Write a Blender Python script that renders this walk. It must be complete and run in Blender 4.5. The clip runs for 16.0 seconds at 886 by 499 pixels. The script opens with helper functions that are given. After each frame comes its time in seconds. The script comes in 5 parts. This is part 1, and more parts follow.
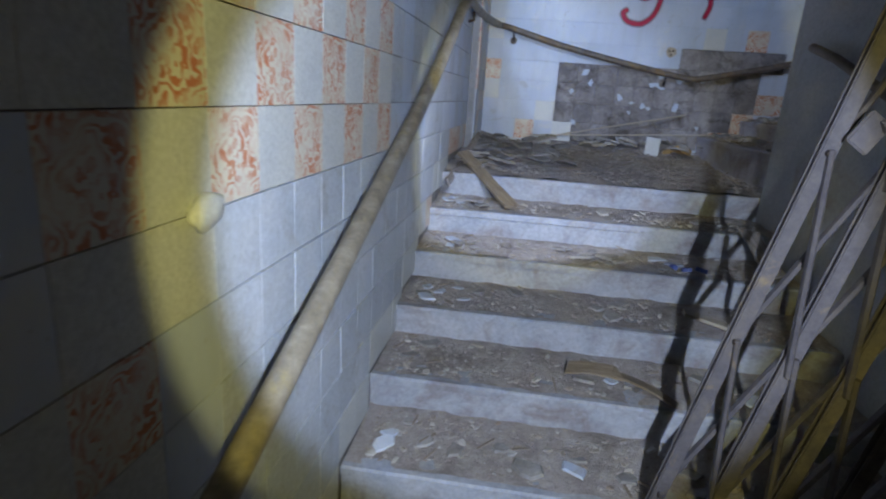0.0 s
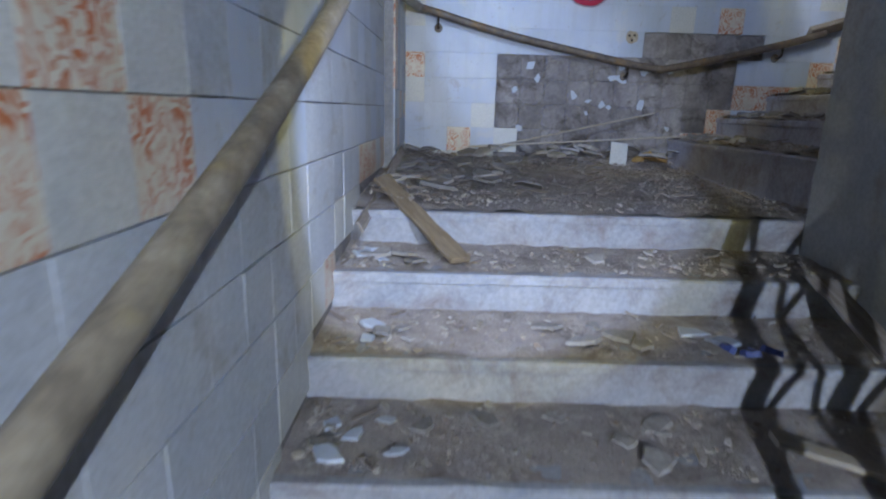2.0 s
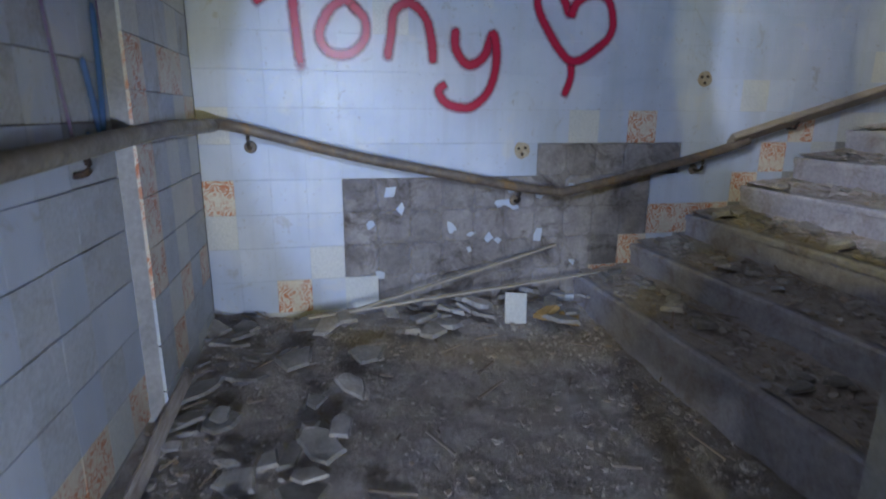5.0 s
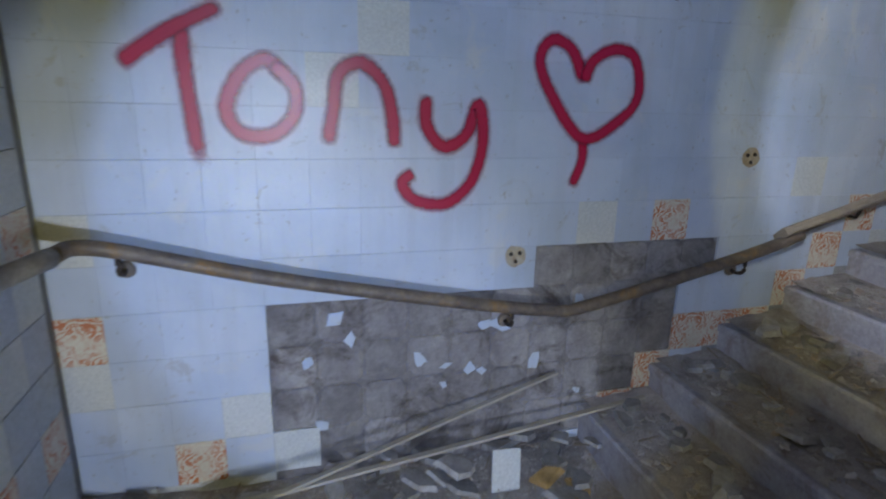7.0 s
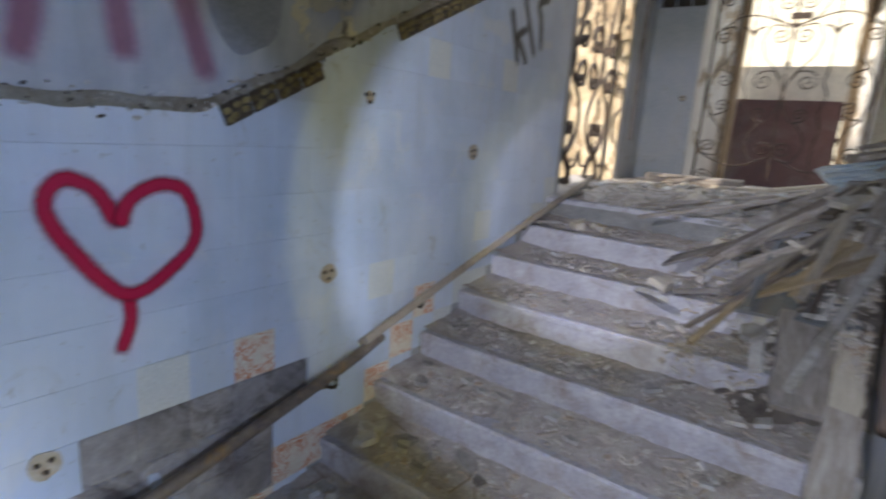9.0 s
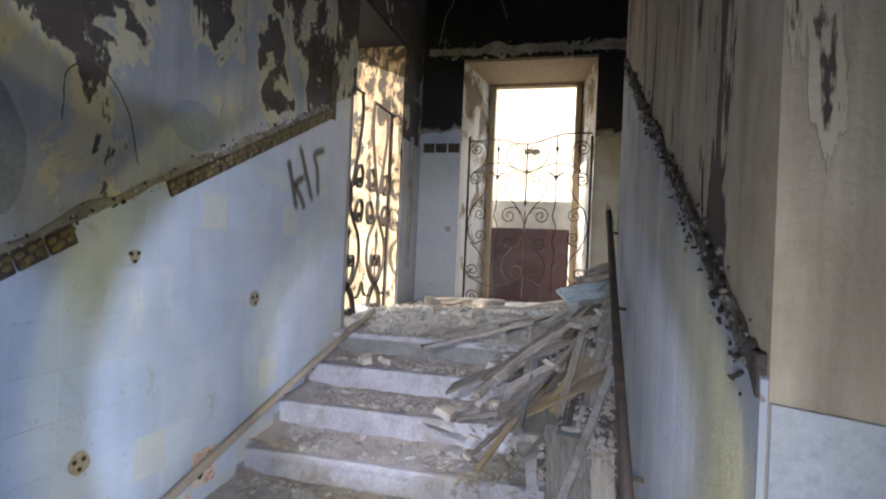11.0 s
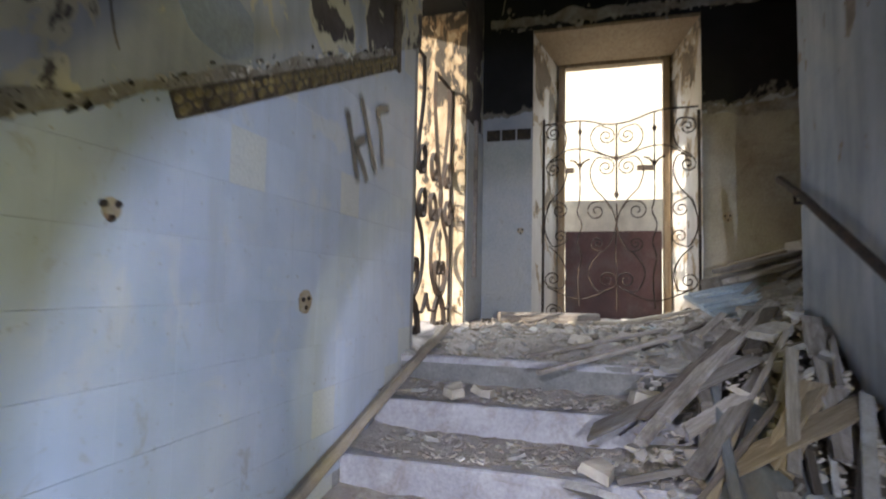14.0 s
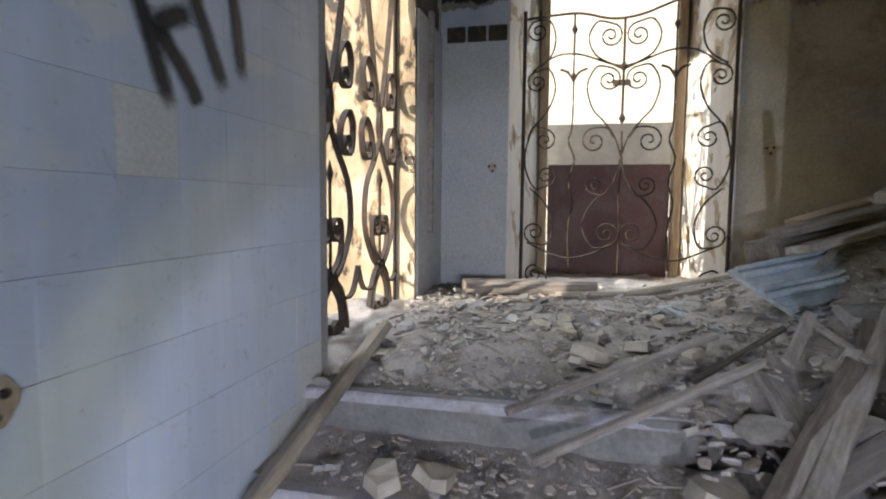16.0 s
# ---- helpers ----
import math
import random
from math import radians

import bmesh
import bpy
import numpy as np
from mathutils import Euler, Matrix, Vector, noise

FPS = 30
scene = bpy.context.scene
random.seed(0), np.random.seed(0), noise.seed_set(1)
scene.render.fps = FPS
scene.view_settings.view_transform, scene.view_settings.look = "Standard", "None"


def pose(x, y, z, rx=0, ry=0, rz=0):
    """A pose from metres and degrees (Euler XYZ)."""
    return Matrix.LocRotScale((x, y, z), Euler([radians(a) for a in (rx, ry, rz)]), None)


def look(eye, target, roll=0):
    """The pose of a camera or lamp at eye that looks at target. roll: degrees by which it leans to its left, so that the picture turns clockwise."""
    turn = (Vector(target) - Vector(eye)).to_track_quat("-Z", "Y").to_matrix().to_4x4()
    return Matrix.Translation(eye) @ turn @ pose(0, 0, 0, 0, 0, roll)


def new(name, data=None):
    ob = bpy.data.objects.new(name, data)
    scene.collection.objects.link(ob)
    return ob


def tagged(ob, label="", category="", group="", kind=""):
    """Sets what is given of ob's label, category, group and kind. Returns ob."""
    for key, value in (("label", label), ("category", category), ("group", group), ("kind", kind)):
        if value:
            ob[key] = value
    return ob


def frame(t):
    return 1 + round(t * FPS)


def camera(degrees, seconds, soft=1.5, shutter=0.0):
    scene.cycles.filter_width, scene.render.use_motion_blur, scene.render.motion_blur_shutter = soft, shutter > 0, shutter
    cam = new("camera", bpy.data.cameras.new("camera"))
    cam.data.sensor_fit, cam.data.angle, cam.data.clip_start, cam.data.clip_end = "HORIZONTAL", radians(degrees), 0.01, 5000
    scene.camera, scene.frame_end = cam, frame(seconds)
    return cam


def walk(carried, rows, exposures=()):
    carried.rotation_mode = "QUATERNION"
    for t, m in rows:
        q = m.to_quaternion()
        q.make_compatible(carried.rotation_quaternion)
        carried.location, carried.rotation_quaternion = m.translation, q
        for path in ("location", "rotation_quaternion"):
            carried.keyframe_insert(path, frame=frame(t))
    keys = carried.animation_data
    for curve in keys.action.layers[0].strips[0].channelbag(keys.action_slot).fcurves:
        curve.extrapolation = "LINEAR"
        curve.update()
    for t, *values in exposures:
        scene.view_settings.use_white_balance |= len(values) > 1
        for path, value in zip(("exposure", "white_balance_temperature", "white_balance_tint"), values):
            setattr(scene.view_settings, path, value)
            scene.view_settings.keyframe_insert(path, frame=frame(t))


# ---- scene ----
cam = camera(77.6, 16.0, 2.0, 0.5)
PATH = [
    (0, (-0.061, -0.075, 1.582), (-0.292, 1.835, 1.038), 3.9),
    (0.5, (-0.063, 0.11, 1.533), (-0.167, 2.036, 1.003), 3.2),
    (1, (-0.028, 0.409, 1.44), (-0.102, 2.341, 0.93), 2.2),
    (1.5, (-0.015, 0.693, 1.414), (-0.085, 2.624, 0.898), 1.0),
    (2, (-0.145, 1.144, 1.524), (-0.134, 3.082, 1.03), 1.6),
    (2.5, (-0.128, 1.432, 1.588), (-0.05, 3.368, 1.09), 1.6),
    (3, (-0.043, 1.694, 1.735), (0.072, 3.628, 1.239), 1.2),
    (3.5, (-0.004, 1.889, 1.979), (0.208, 3.808, 1.459), 1.8),
    (4, (0.122, 2.104, 2.04), (0.435, 4.025, 1.579), 1.0),
    (6.5, (0.231, 3.24, 2.68), (0.694, 5.115, 2.16), 1.1),
    (7, (0.374, 3.476, 2.7), (0.884, 5.336, 2.172), 1.4),
    (7.5, (0.545, 3.698, 2.861), (1.134, 5.524, 2.295), 1.4),
    (8, (0.639, 3.919, 2.937), (1.497, 5.645, 2.401), 2.2),
    (8.5, (0.691, 3.869, 3.16), (1.94, 5.337, 2.626), 4.4),
    (9, (0.722, 3.754, 3.14), (2.315, 4.884, 2.71), 4.2),
    (9.5, (0.717, 3.701, 3.165), (2.485, 4.555, 2.784), 3.8),
    (10, (0.689, 3.685, 3.235), (2.556, 4.333, 2.926), 3.4),
    (10.2, (0.678, 3.695, 3.27), (2.57, 4.292, 3.021), 3.3),
    (12.3, (0.697, 3.778, 3.334), (2.613, 4.28, 3.613), 1.4),
    (12.5, (0.738, 3.8, 3.299), (2.646, 4.327, 3.585), 1.3),
    (13, (0.957, 4.024, 3.175), (2.854, 4.592, 3.458), 1.1),
    (13.5, (1.213, 4.294, 3.128), (3.114, 4.87, 3.36), 1.3),
    (14, (1.569, 4.417, 3.091), (3.482, 4.987, 3.217), 1.1),
    (14.5, (1.946, 4.569, 3.057), (3.865, 5.133, 3.067), 1.0),
    (15, (2.256, 4.68, 3.224), (4.189, 5.191, 3.169), 0.7),
    (15.5, (2.5, 4.662, 3.293), (4.448, 5.097, 3.178), 0.5),
    (16, (2.768, 4.634, 3.335), (4.71, 5.084, 3.17), 0.5),
]
walk(cam, [(t, look(eye, target, roll)) for t, eye, target, roll in PATH], [(0.0, 0.8), (1.5, 0.85), (2.5, 0.9), (3.2, 0.86), (4.0, 0.94), (6.5, 0.92), (7.5, 0.9), (8.4, 0.7), (9.2, 1.35), (10.2, 1.5), (12.4, 1.9), (13.5, 1.65), (14.5, 1.1), (15.0, 1.0), (16.0, 1.25)])
# ---- lights ----
world = bpy.data.worlds.new("world")
scene.world = world
world.use_nodes = True
wn = world.node_tree
sky = wn.nodes.new("ShaderNodeTexSky")
sky.sky_type = "NISHITA"
sky.sun_disc = False
SUN_FROM = Vector((-0.62, 0.74, 0.27)).normalized()
sky.sun_elevation = math.asin(SUN_FROM.z)
sky.sun_rotation = math.atan2(SUN_FROM.x, SUN_FROM.y)
wn.links.new(sky.outputs[0], wn.nodes["Background"].inputs[0])
wn.nodes["Background"].inputs[1].default_value = 0.15


def lamp(name, kind, energy, color, m):
    data = bpy.data.lights.new(name, kind)
    data.energy, data.color = energy, color
    ob = new(name, data)
    ob.matrix_world = m
    return data


sun = lamp("sun", "SUN", 4.2, (1.0, 0.90, 0.76), look(SUN_FROM * 30, (0, 0, 0)))
sun.angle = radians(0.5)


def torch_stand_in(eye, target, cone, power, rim, stray=1.5, tint=(0.51, 0.65, 1.0), halo=(1.0, 0.90, 0.70)):
    """A fixed stand-in for the carried hand light: cold beam, dim yellow rim, added wide fill."""
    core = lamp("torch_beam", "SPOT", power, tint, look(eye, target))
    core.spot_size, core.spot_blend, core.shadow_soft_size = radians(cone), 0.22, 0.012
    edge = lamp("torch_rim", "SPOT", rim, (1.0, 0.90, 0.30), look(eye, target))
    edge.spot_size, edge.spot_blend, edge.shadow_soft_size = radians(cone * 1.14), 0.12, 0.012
    wide_fill = lamp("torch_spill", "SPOT", stray, halo, look(eye, target))
    wide_fill.spot_size, wide_fill.spot_blend, wide_fill.shadow_soft_size = radians(150), 0.9, 0.012


# Fixed spots along the climb stand in for one moving hand light.
torch_stand_in((0.26, -0.48, 1.75), (-0.52, 5.45, 0.30), 52, 150, 38, 1.0)
torch_stand_in((0.10, 1.72, 1.86), (-0.06, 4.25, 1.02), 60, 58, 14, 0.2, (0.47, 0.60, 1.0))
torch_stand_in((0.30, 3.30, 2.74), (0.92, 5.45, 2.36), 64, 46, 12, 0.4, (0.33, 0.51, 1.0))
torch_stand_in((0.72, 3.72, 3.14), (3.62, 4.68, 2.66), 60, 80, 20, 9.0, (0.58, 0.68, 1.0), (0.78, 0.85, 1.0))
torch_stand_in((0.75, 3.80, 3.30), (3.00, 5.50, 5.10), 42, 26, 7, 0.1, (0.58, 0.68, 1.0))
torch_stand_in((2.25, 4.60, 3.15), (4.95, 4.86, 2.40), 58, 30, 9, 0.8, (0.60, 0.66, 1.0))


def sky_boost_lamp(at, target, size, power):
    """An unseen area lamp outside the wall above a doorway, added to boost daylight."""
    data = lamp("sky_light", "AREA", power, (0.86, 0.93, 1.0), look(at, target))
    data.shape, data.size, data.size_y = "RECTANGLE", size, size


sky_boost_lamp((8.3, 4.36, 7.0), (6.0, 3.9, 2.7), 1.6, 210)
sky_boost_lamp((5.2, 7.6, 7.3), (5.7, 4.3, 2.7), 1.6, 170)

# ---- materials ----
def shade(name, rough=0.8, metal=0.0):
    m = bpy.data.materials.new(name)
    m.use_nodes = True
    b = m.node_tree.nodes["Principled BSDF"]
    b.inputs["Roughness"].default_value = rough
    b.inputs["Metallic"].default_value = metal
    return m, m.node_tree, b


class Nodes:
    """Short ways to add nodes to one material."""

    def __init__(self, tree, coords="Object"):
        self.t = tree
        self.geo = tree.nodes.new("ShaderNodeNewGeometry")
        self.tc = tree.nodes.new("ShaderNodeTexCoord")
        self.info = tree.nodes.new("ShaderNodeObjectInfo")
        self.at = self.geo.outputs["Position"] if coords == "World" else self.tc.outputs["Object"]

    def link(self, a, b):
        self.t.links.new(a, b)

    def noise(self, scale, detail=6, rough=0.6, warp=0.0, stretch=None):
        n = self.t.nodes.new("ShaderNodeTexNoise")
        n.inputs["Scale"].default_value = scale
        n.inputs["Detail"].default_value = detail
        n.inputs["Roughness"].default_value = rough
        n.inputs["Distortion"].default_value = warp
        at = self.at
        if stretch:
            mp = self.t.nodes.new("ShaderNodeMapping")
            mp.inputs["Scale"].default_value = stretch
            self.link(at, mp.inputs[0])
            at = mp.outputs[0]
        self.link(at, n.inputs["Vector"])
        return n.outputs["Fac"]

    def cells(self, scale, feature="F1", out="Distance"):
        n = self.t.nodes.new("ShaderNodeTexVoronoi")
        n.feature = feature
        n.inputs["Scale"].default_value = scale
        self.link(self.at, n.inputs["Vector"])
        return n.outputs[out]

    def ramp(self, fac, *stops):
        n = self.t.nodes.new("ShaderNodeValToRGB")
        els = n.color_ramp.elements
        while len(els) < len(stops):
            els.new(0.5)
        for e, (p, c) in zip(els, stops):
            e.position = p
            e.color = (*c, 1) if len(c) == 3 else c
        self.link(fac, n.inputs[0])
        return n.outputs[0]

    def step(self, fac, a, b):
        n = self.t.nodes.new("ShaderNodeMapRange")
        n.inputs[1].default_value, n.inputs[2].default_value = a, b
        self.link(fac, n.inputs[0])
        return n.outputs[0]

    def mix(self, fac, a, b):
        n = self.t.nodes.new("ShaderNodeMix")
        n.data_type = "RGBA"
        for v, s in ((fac, n.inputs[0]), (a, n.inputs[6]), (b, n.inputs[7])):
            if isinstance(v, (tuple, list)):
                s.default_value = (*v, 1)
            elif isinstance(v, float):
                s.default_value = v
            else:
                self.link(v, s)
        return n.outputs[2]

    def math(self, op, a, b=0.0):
        n = self.t.nodes.new("ShaderNodeMath")
        n.operation = op
        for v, s in ((a, n.inputs[0]), (b, n.inputs[1])):
            if isinstance(v, (float, int)):
                s.default_value = v
            else:
                self.link(v, s)
        return n.outputs[0]

    def axis(self, i):
        n = self.t.nodes.new("ShaderNodeSeparateXYZ")
        self.link(self.at, n.inputs[0])
        return n.outputs[i]

    def bump(self, height, strength, dist, bsdf):
        n = self.t.nodes.new("ShaderNodeBump")
        n.inputs["Strength"].default_value = strength
        n.inputs["Distance"].default_value = dist
        self.link(height, n.inputs["Height"])
        self.link(n.outputs[0], bsdf.inputs["Normal"])


def surface(name, colours, rough=0.85, scale=6.0, grain=60.0, bump=0.4, dist=0.006, metal=0.0, dirt=None, spread=0.12, coords="World", stretch=None, dirt_scale=2.2, dirt_cut=(0.5, 0.7)):
    """A worn surface: three colours by large noise, darker or lighter piece by piece, fine grain, stains of a dirt colour."""
    m, t, b = shade(name, rough, metal)
    n = Nodes(t, coords)
    c = n.ramp(n.noise(scale, 8, 0.65, 0.4, stretch), (0.30, colours[0]), (0.5, colours[1]), (0.70, colours[2]))
    if dirt:
        c = n.mix(n.step(n.noise(dirt_scale, 10, 0.7, 0.6), *dirt_cut), c, dirt)
    fine = n.noise(grain, 6, 0.7, 0, stretch)
    k = n.math("ADD", n.math("MULTIPLY", n.info.outputs["Random"], spread * 2), 1.0 - spread)
    k = n.math("MULTIPLY", k, n.step(fine, -0.6, 0.9))
    hsv = t.nodes.new("ShaderNodeHueSaturation")
    n.link(k, hsv.inputs["Value"])
    n.link(c, hsv.inputs["Color"])
    n.link(hsv.outputs[0], b.inputs["Base Color"])
    n.link(n.math("ADD", n.math("MULTIPLY", n.noise(scale * 3), 0.3), rough - 0.15), b.inputs["Roughness"])
    n.bump(n.math("ADD", fine, n.math("MULTIPLY", n.noise(scale * 2.5), 1.5)), bump, dist, b)
    return m


def island_surface(name, palette, rough=0.9, grain=45.0, bump=0.5):
    """Loose pieces of many colours, each of one colour with grain."""
    m, t, b = shade(name, rough)
    n = Nodes(t, "World")
    stops = [((i + 0.5) / len(palette), c) for i, c in enumerate(palette)]
    r = n.ramp(n.geo.outputs["Random Per Island"], *stops)
    c = n.mix(n.step(n.noise(7.0, 8, 0.7), 0.35, 0.75), r, (0.22, 0.19, 0.165))
    n.link(c, b.inputs["Base Color"])
    n.bump(n.noise(grain, 6, 0.7), bump, 0.004, b)
    return m


def painted_tiles():
    """Blue-white painted tiles: worn cream patches, faint runs, flyspecks and scratches over many tiles."""
    m, t, b = shade("painted_tiles", 0.42)
    n = Nodes(t, "World")
    c = n.ramp(n.noise(1.6, 8, 0.6, 0.4), (0.32, (0.40, 0.47, 0.58)), (0.5, (0.48, 0.54, 0.645)), (0.68, (0.57, 0.61, 0.675)))
    c = n.mix(n.math("MULTIPLY", n.step(n.noise(7.0, 5, 0.6, 0.1, (1.6, 1.6, 0.16)), 0.48, 0.80), 0.55), c, (0.40, 0.43, 0.47))
    c = n.mix(n.math("MULTIPLY", n.step(n.noise(3.6, 10, 0.62, 0.6), 0.59, 0.68), 0.5), c, (0.60, 0.59, 0.55))
    c = n.mix(n.math("MULTIPLY", n.step(n.noise(48.0, 3, 0.5), 0.67, 0.74), 0.45), c, (0.26, 0.23, 0.20))
    c = n.mix(n.math("MULTIPLY", n.step(n.noise(5.0, 12, 0.75, 1.2), 0.59, 0.65), 0.5), c, (0.33, 0.31, 0.30))
    hsv = t.nodes.new("ShaderNodeHueSaturation")
    n.link(n.math("ADD", n.math("MULTIPLY", n.info.outputs["Random"], 0.07), 0.965), hsv.inputs["Value"])
    n.link(c, hsv.inputs["Color"])
    n.link(hsv.outputs[0], b.inputs["Base Color"])
    n.link(n.math("ADD", n.math("MULTIPLY", n.noise(9.0), 0.35), 0.25), b.inputs["Roughness"])
    n.bump(n.math("ADD", n.noise(70.0), n.math("MULTIPLY", n.noise(8.0, 8, 0.6), 2.0)), 0.16, 0.004, b)
    return m


m_tile = painted_tiles()
m_tile_bare = surface("dulled_tile", ((0.54, 0.60, 0.68), (0.63, 0.68, 0.75), (0.72, 0.75, 0.79)), 0.5, 3.0, 70, 0.3, 0.004, dirt=(0.46, 0.45, 0.44), spread=0.05, dirt_cut=(0.54, 0.70), dirt_scale=5.0)
m_tile_cream = surface("cream_tile", ((0.68, 0.71, 0.72), (0.75, 0.77, 0.75), (0.81, 0.81, 0.76)), 0.4, 4.0, 90, 0.12, 0.003, dirt=(0.60, 0.58, 0.50), spread=0.04, dirt_cut=(0.58, 0.8))
m_mortar = surface("mortar", ((0.245, 0.22, 0.225), (0.355, 0.33, 0.33), (0.50, 0.47, 0.46)), 0.95, 5.0, 40, 0.9, 0.012, dirt=(0.13, 0.105, 0.095), spread=0.22, dirt_cut=(0.52, 0.66), dirt_scale=4.5)
m_grout = surface("pale_grout", ((0.34, 0.34, 0.35), (0.42, 0.42, 0.43), (0.48, 0.48, 0.48)), 0.9, 5.0, 50, 0.5, 0.006)
m_riser = surface("painted_riser", ((0.40, 0.44, 0.52), (0.52, 0.55, 0.62), (0.60, 0.61, 0.65)), 0.7, 5.0, 50, 0.4, 0.005, dirt=(0.30, 0.25, 0.24), spread=0.06, dirt_cut=(0.48, 0.72), dirt_scale=4.5)
m_tread = surface("stone_tread", ((0.20, 0.20, 0.21), (0.27, 0.265, 0.26), (0.33, 0.32, 0.31)), 0.9, 6.0, 60, 0.5, 0.006, dirt=(0.15, 0.13, 0.115))
m_dirt = surface("dust_and_grit", ((0.41, 0.36, 0.335), (0.53, 0.475, 0.445), (0.63, 0.585, 0.55)), 0.97, 9.0, 110, 0.9, 0.010, dirt=(0.22, 0.19, 0.165), dirt_scale=4.0)
# Debris bed darkened: the shade between the boards is put into its colour.
m_slide = surface("gap_shaded_debris", ((0.11, 0.09, 0.075), (0.18, 0.15, 0.13), (0.27, 0.23, 0.20)), 0.97, 9.0, 80, 1.0, 0.014, dirt=(0.06, 0.05, 0.042), dirt_scale=7.0)
m_rubble = island_surface("rubble", ((0.50, 0.46, 0.43), (0.36, 0.31, 0.27), (0.62, 0.59, 0.56), (0.30, 0.25, 0.21), (0.44, 0.39, 0.35), (0.55, 0.52, 0.50), (0.40, 0.31, 0.24)))
m_chips = island_surface("white_chips", ((0.60, 0.58, 0.53), (0.42, 0.40, 0.37), (0.52, 0.46, 0.38), (0.66, 0.66, 0.64)))
m_wood = surface("weathered_wood", ((0.22, 0.18, 0.15), (0.35, 0.31, 0.28), (0.48, 0.44, 0.41)), 0.88, 7.0, 60, 0.6, 0.004, spread=0.38, stretch=(1.0, 9.0, 9.0), coords="Object", dirt=(0.11, 0.09, 0.075))
m_lath = surface("pale_lath", ((0.46, 0.40, 0.32), (0.55, 0.49, 0.40), (0.62, 0.57, 0.48)), 0.8, 8.0, 60, 0.4, 0.003, spread=0.1, stretch=(1.0, 9.0, 9.0), coords="Object")
m_veneer = surface("brown_veneer", ((0.22, 0.16, 0.10), (0.31, 0.24, 0.16), (0.42, 0.34, 0.24)), 0.75, 8.0, 60, 0.4, 0.003, spread=0.1, stretch=(1.0, 9.0, 9.0), coords="Object")
m_char = surface("sooty_brown_wood", ((0.09, 0.07, 0.055), (0.15, 0.12, 0.10), (0.25, 0.21, 0.18)), 0.9, 7.0, 60, 0.6, 0.004, spread=0.35, stretch=(1.0, 9.0, 9.0), coords="Object")
m_greypanel = surface("grey_blue_panel_paint", ((0.11, 0.12, 0.13), (0.16, 0.17, 0.18), (0.22, 0.225, 0.23)), 0.75, 6.0, 60, 0.4, 0.004, spread=0.1, stretch=(1.0, 6.0, 6.0), coords="Object", dirt=(0.21, 0.17, 0.145))
m_veneer_pale = surface("worn_pale_rail_wood", ((0.34, 0.27, 0.20), (0.44, 0.37, 0.29), (0.54, 0.47, 0.39)), 0.7, 8.0, 60, 0.4, 0.003, spread=0.05, stretch=(1.0, 9.0, 9.0), coords="Object", dirt=(0.24, 0.19, 0.15))
m_bluewood = surface("faded_blue_paint", ((0.30, 0.38, 0.44), (0.42, 0.50, 0.56), (0.55, 0.58, 0.58)), 0.7, 6.0, 60, 0.4, 0.004, spread=0.15, dirt=(0.22, 0.19, 0.16))
m_rail = surface("brown_rail_paint", ((0.11, 0.085, 0.07), (0.21, 0.165, 0.13), (0.33, 0.26, 0.19)), 0.5, 12.0, 60, 0.45, 0.003, dirt=(0.36, 0.21, 0.08), dirt_cut=(0.54, 0.68), dirt_scale=5)
m_lightrail = surface("grey_worn_rail", ((0.17, 0.145, 0.11), (0.30, 0.26, 0.20), (0.46, 0.41, 0.32)), 0.5, 11.0, 60, 0.35, 0.002, dirt=(0.42, 0.34, 0.16), dirt_cut=(0.56, 0.72), dirt_scale=5)
m_iron = surface("rusty_iron", ((0.035, 0.03, 0.028), (0.06, 0.045, 0.038), (0.12, 0.07, 0.045)), 0.75, 14.0, 90, 0.4, 0.002, metal=0.4)
m_lattice = surface("dusty_grey_steel", ((0.11, 0.10, 0.115), (0.16, 0.145, 0.155), (0.21, 0.18, 0.16)), 0.7, 12.0, 80, 0.5, 0.002, dirt=(0.34, 0.25, 0.14), dirt_cut=(0.60, 0.72), dirt_scale=9)
m_maroon = surface("maroon_panel", ((0.10, 0.045, 0.045), (0.14, 0.062, 0.058), (0.19, 0.10, 0.09)), 0.6, 3.0, 60, 0.2, 0.002, dirt=(0.20, 0.15, 0.13))
m_dado2 = surface("cream_dado", ((0.36, 0.32, 0.24), (0.46, 0.42, 0.33), (0.52, 0.49, 0.41)), 0.6, 2.5, 60, 0.3, 0.005, dirt=(0.22, 0.18, 0.13), dirt_cut=(0.52, 0.72))
m_doorwood = surface("dry_door_wood", ((0.30, 0.20, 0.12), (0.40, 0.29, 0.18), (0.50, 0.40, 0.28)), 0.8, 6.0, 60, 0.4, 0.004, stretch=(6, 6, 1))
m_facade = surface("pale_facade", ((0.76, 0.72, 0.60), (0.80, 0.76, 0.66), (0.82, 0.80, 0.72)), 0.9, 0.6, 8, 0.3, 0.02)
m_shutter = surface("red_shutter", ((0.28, 0.08, 0.05), (0.34, 0.11, 0.07), (0.40, 0.15, 0.10)), 0.7, 2, 10)
m_ground = surface("dry_ground", ((0.30, 0.27, 0.21), (0.38, 0.34, 0.27), (0.45, 0.41, 0.33)), 0.95, 0.8, 20, 0.6, 0.02)
m_slab = surface("plaster_slab", ((0.32, 0.295, 0.28), (0.43, 0.41, 0.395), (0.55, 0.53, 0.515)), 0.92, 9.0, 60, 0.6, 0.006, spread=0.3, dirt=(0.20, 0.17, 0.14))
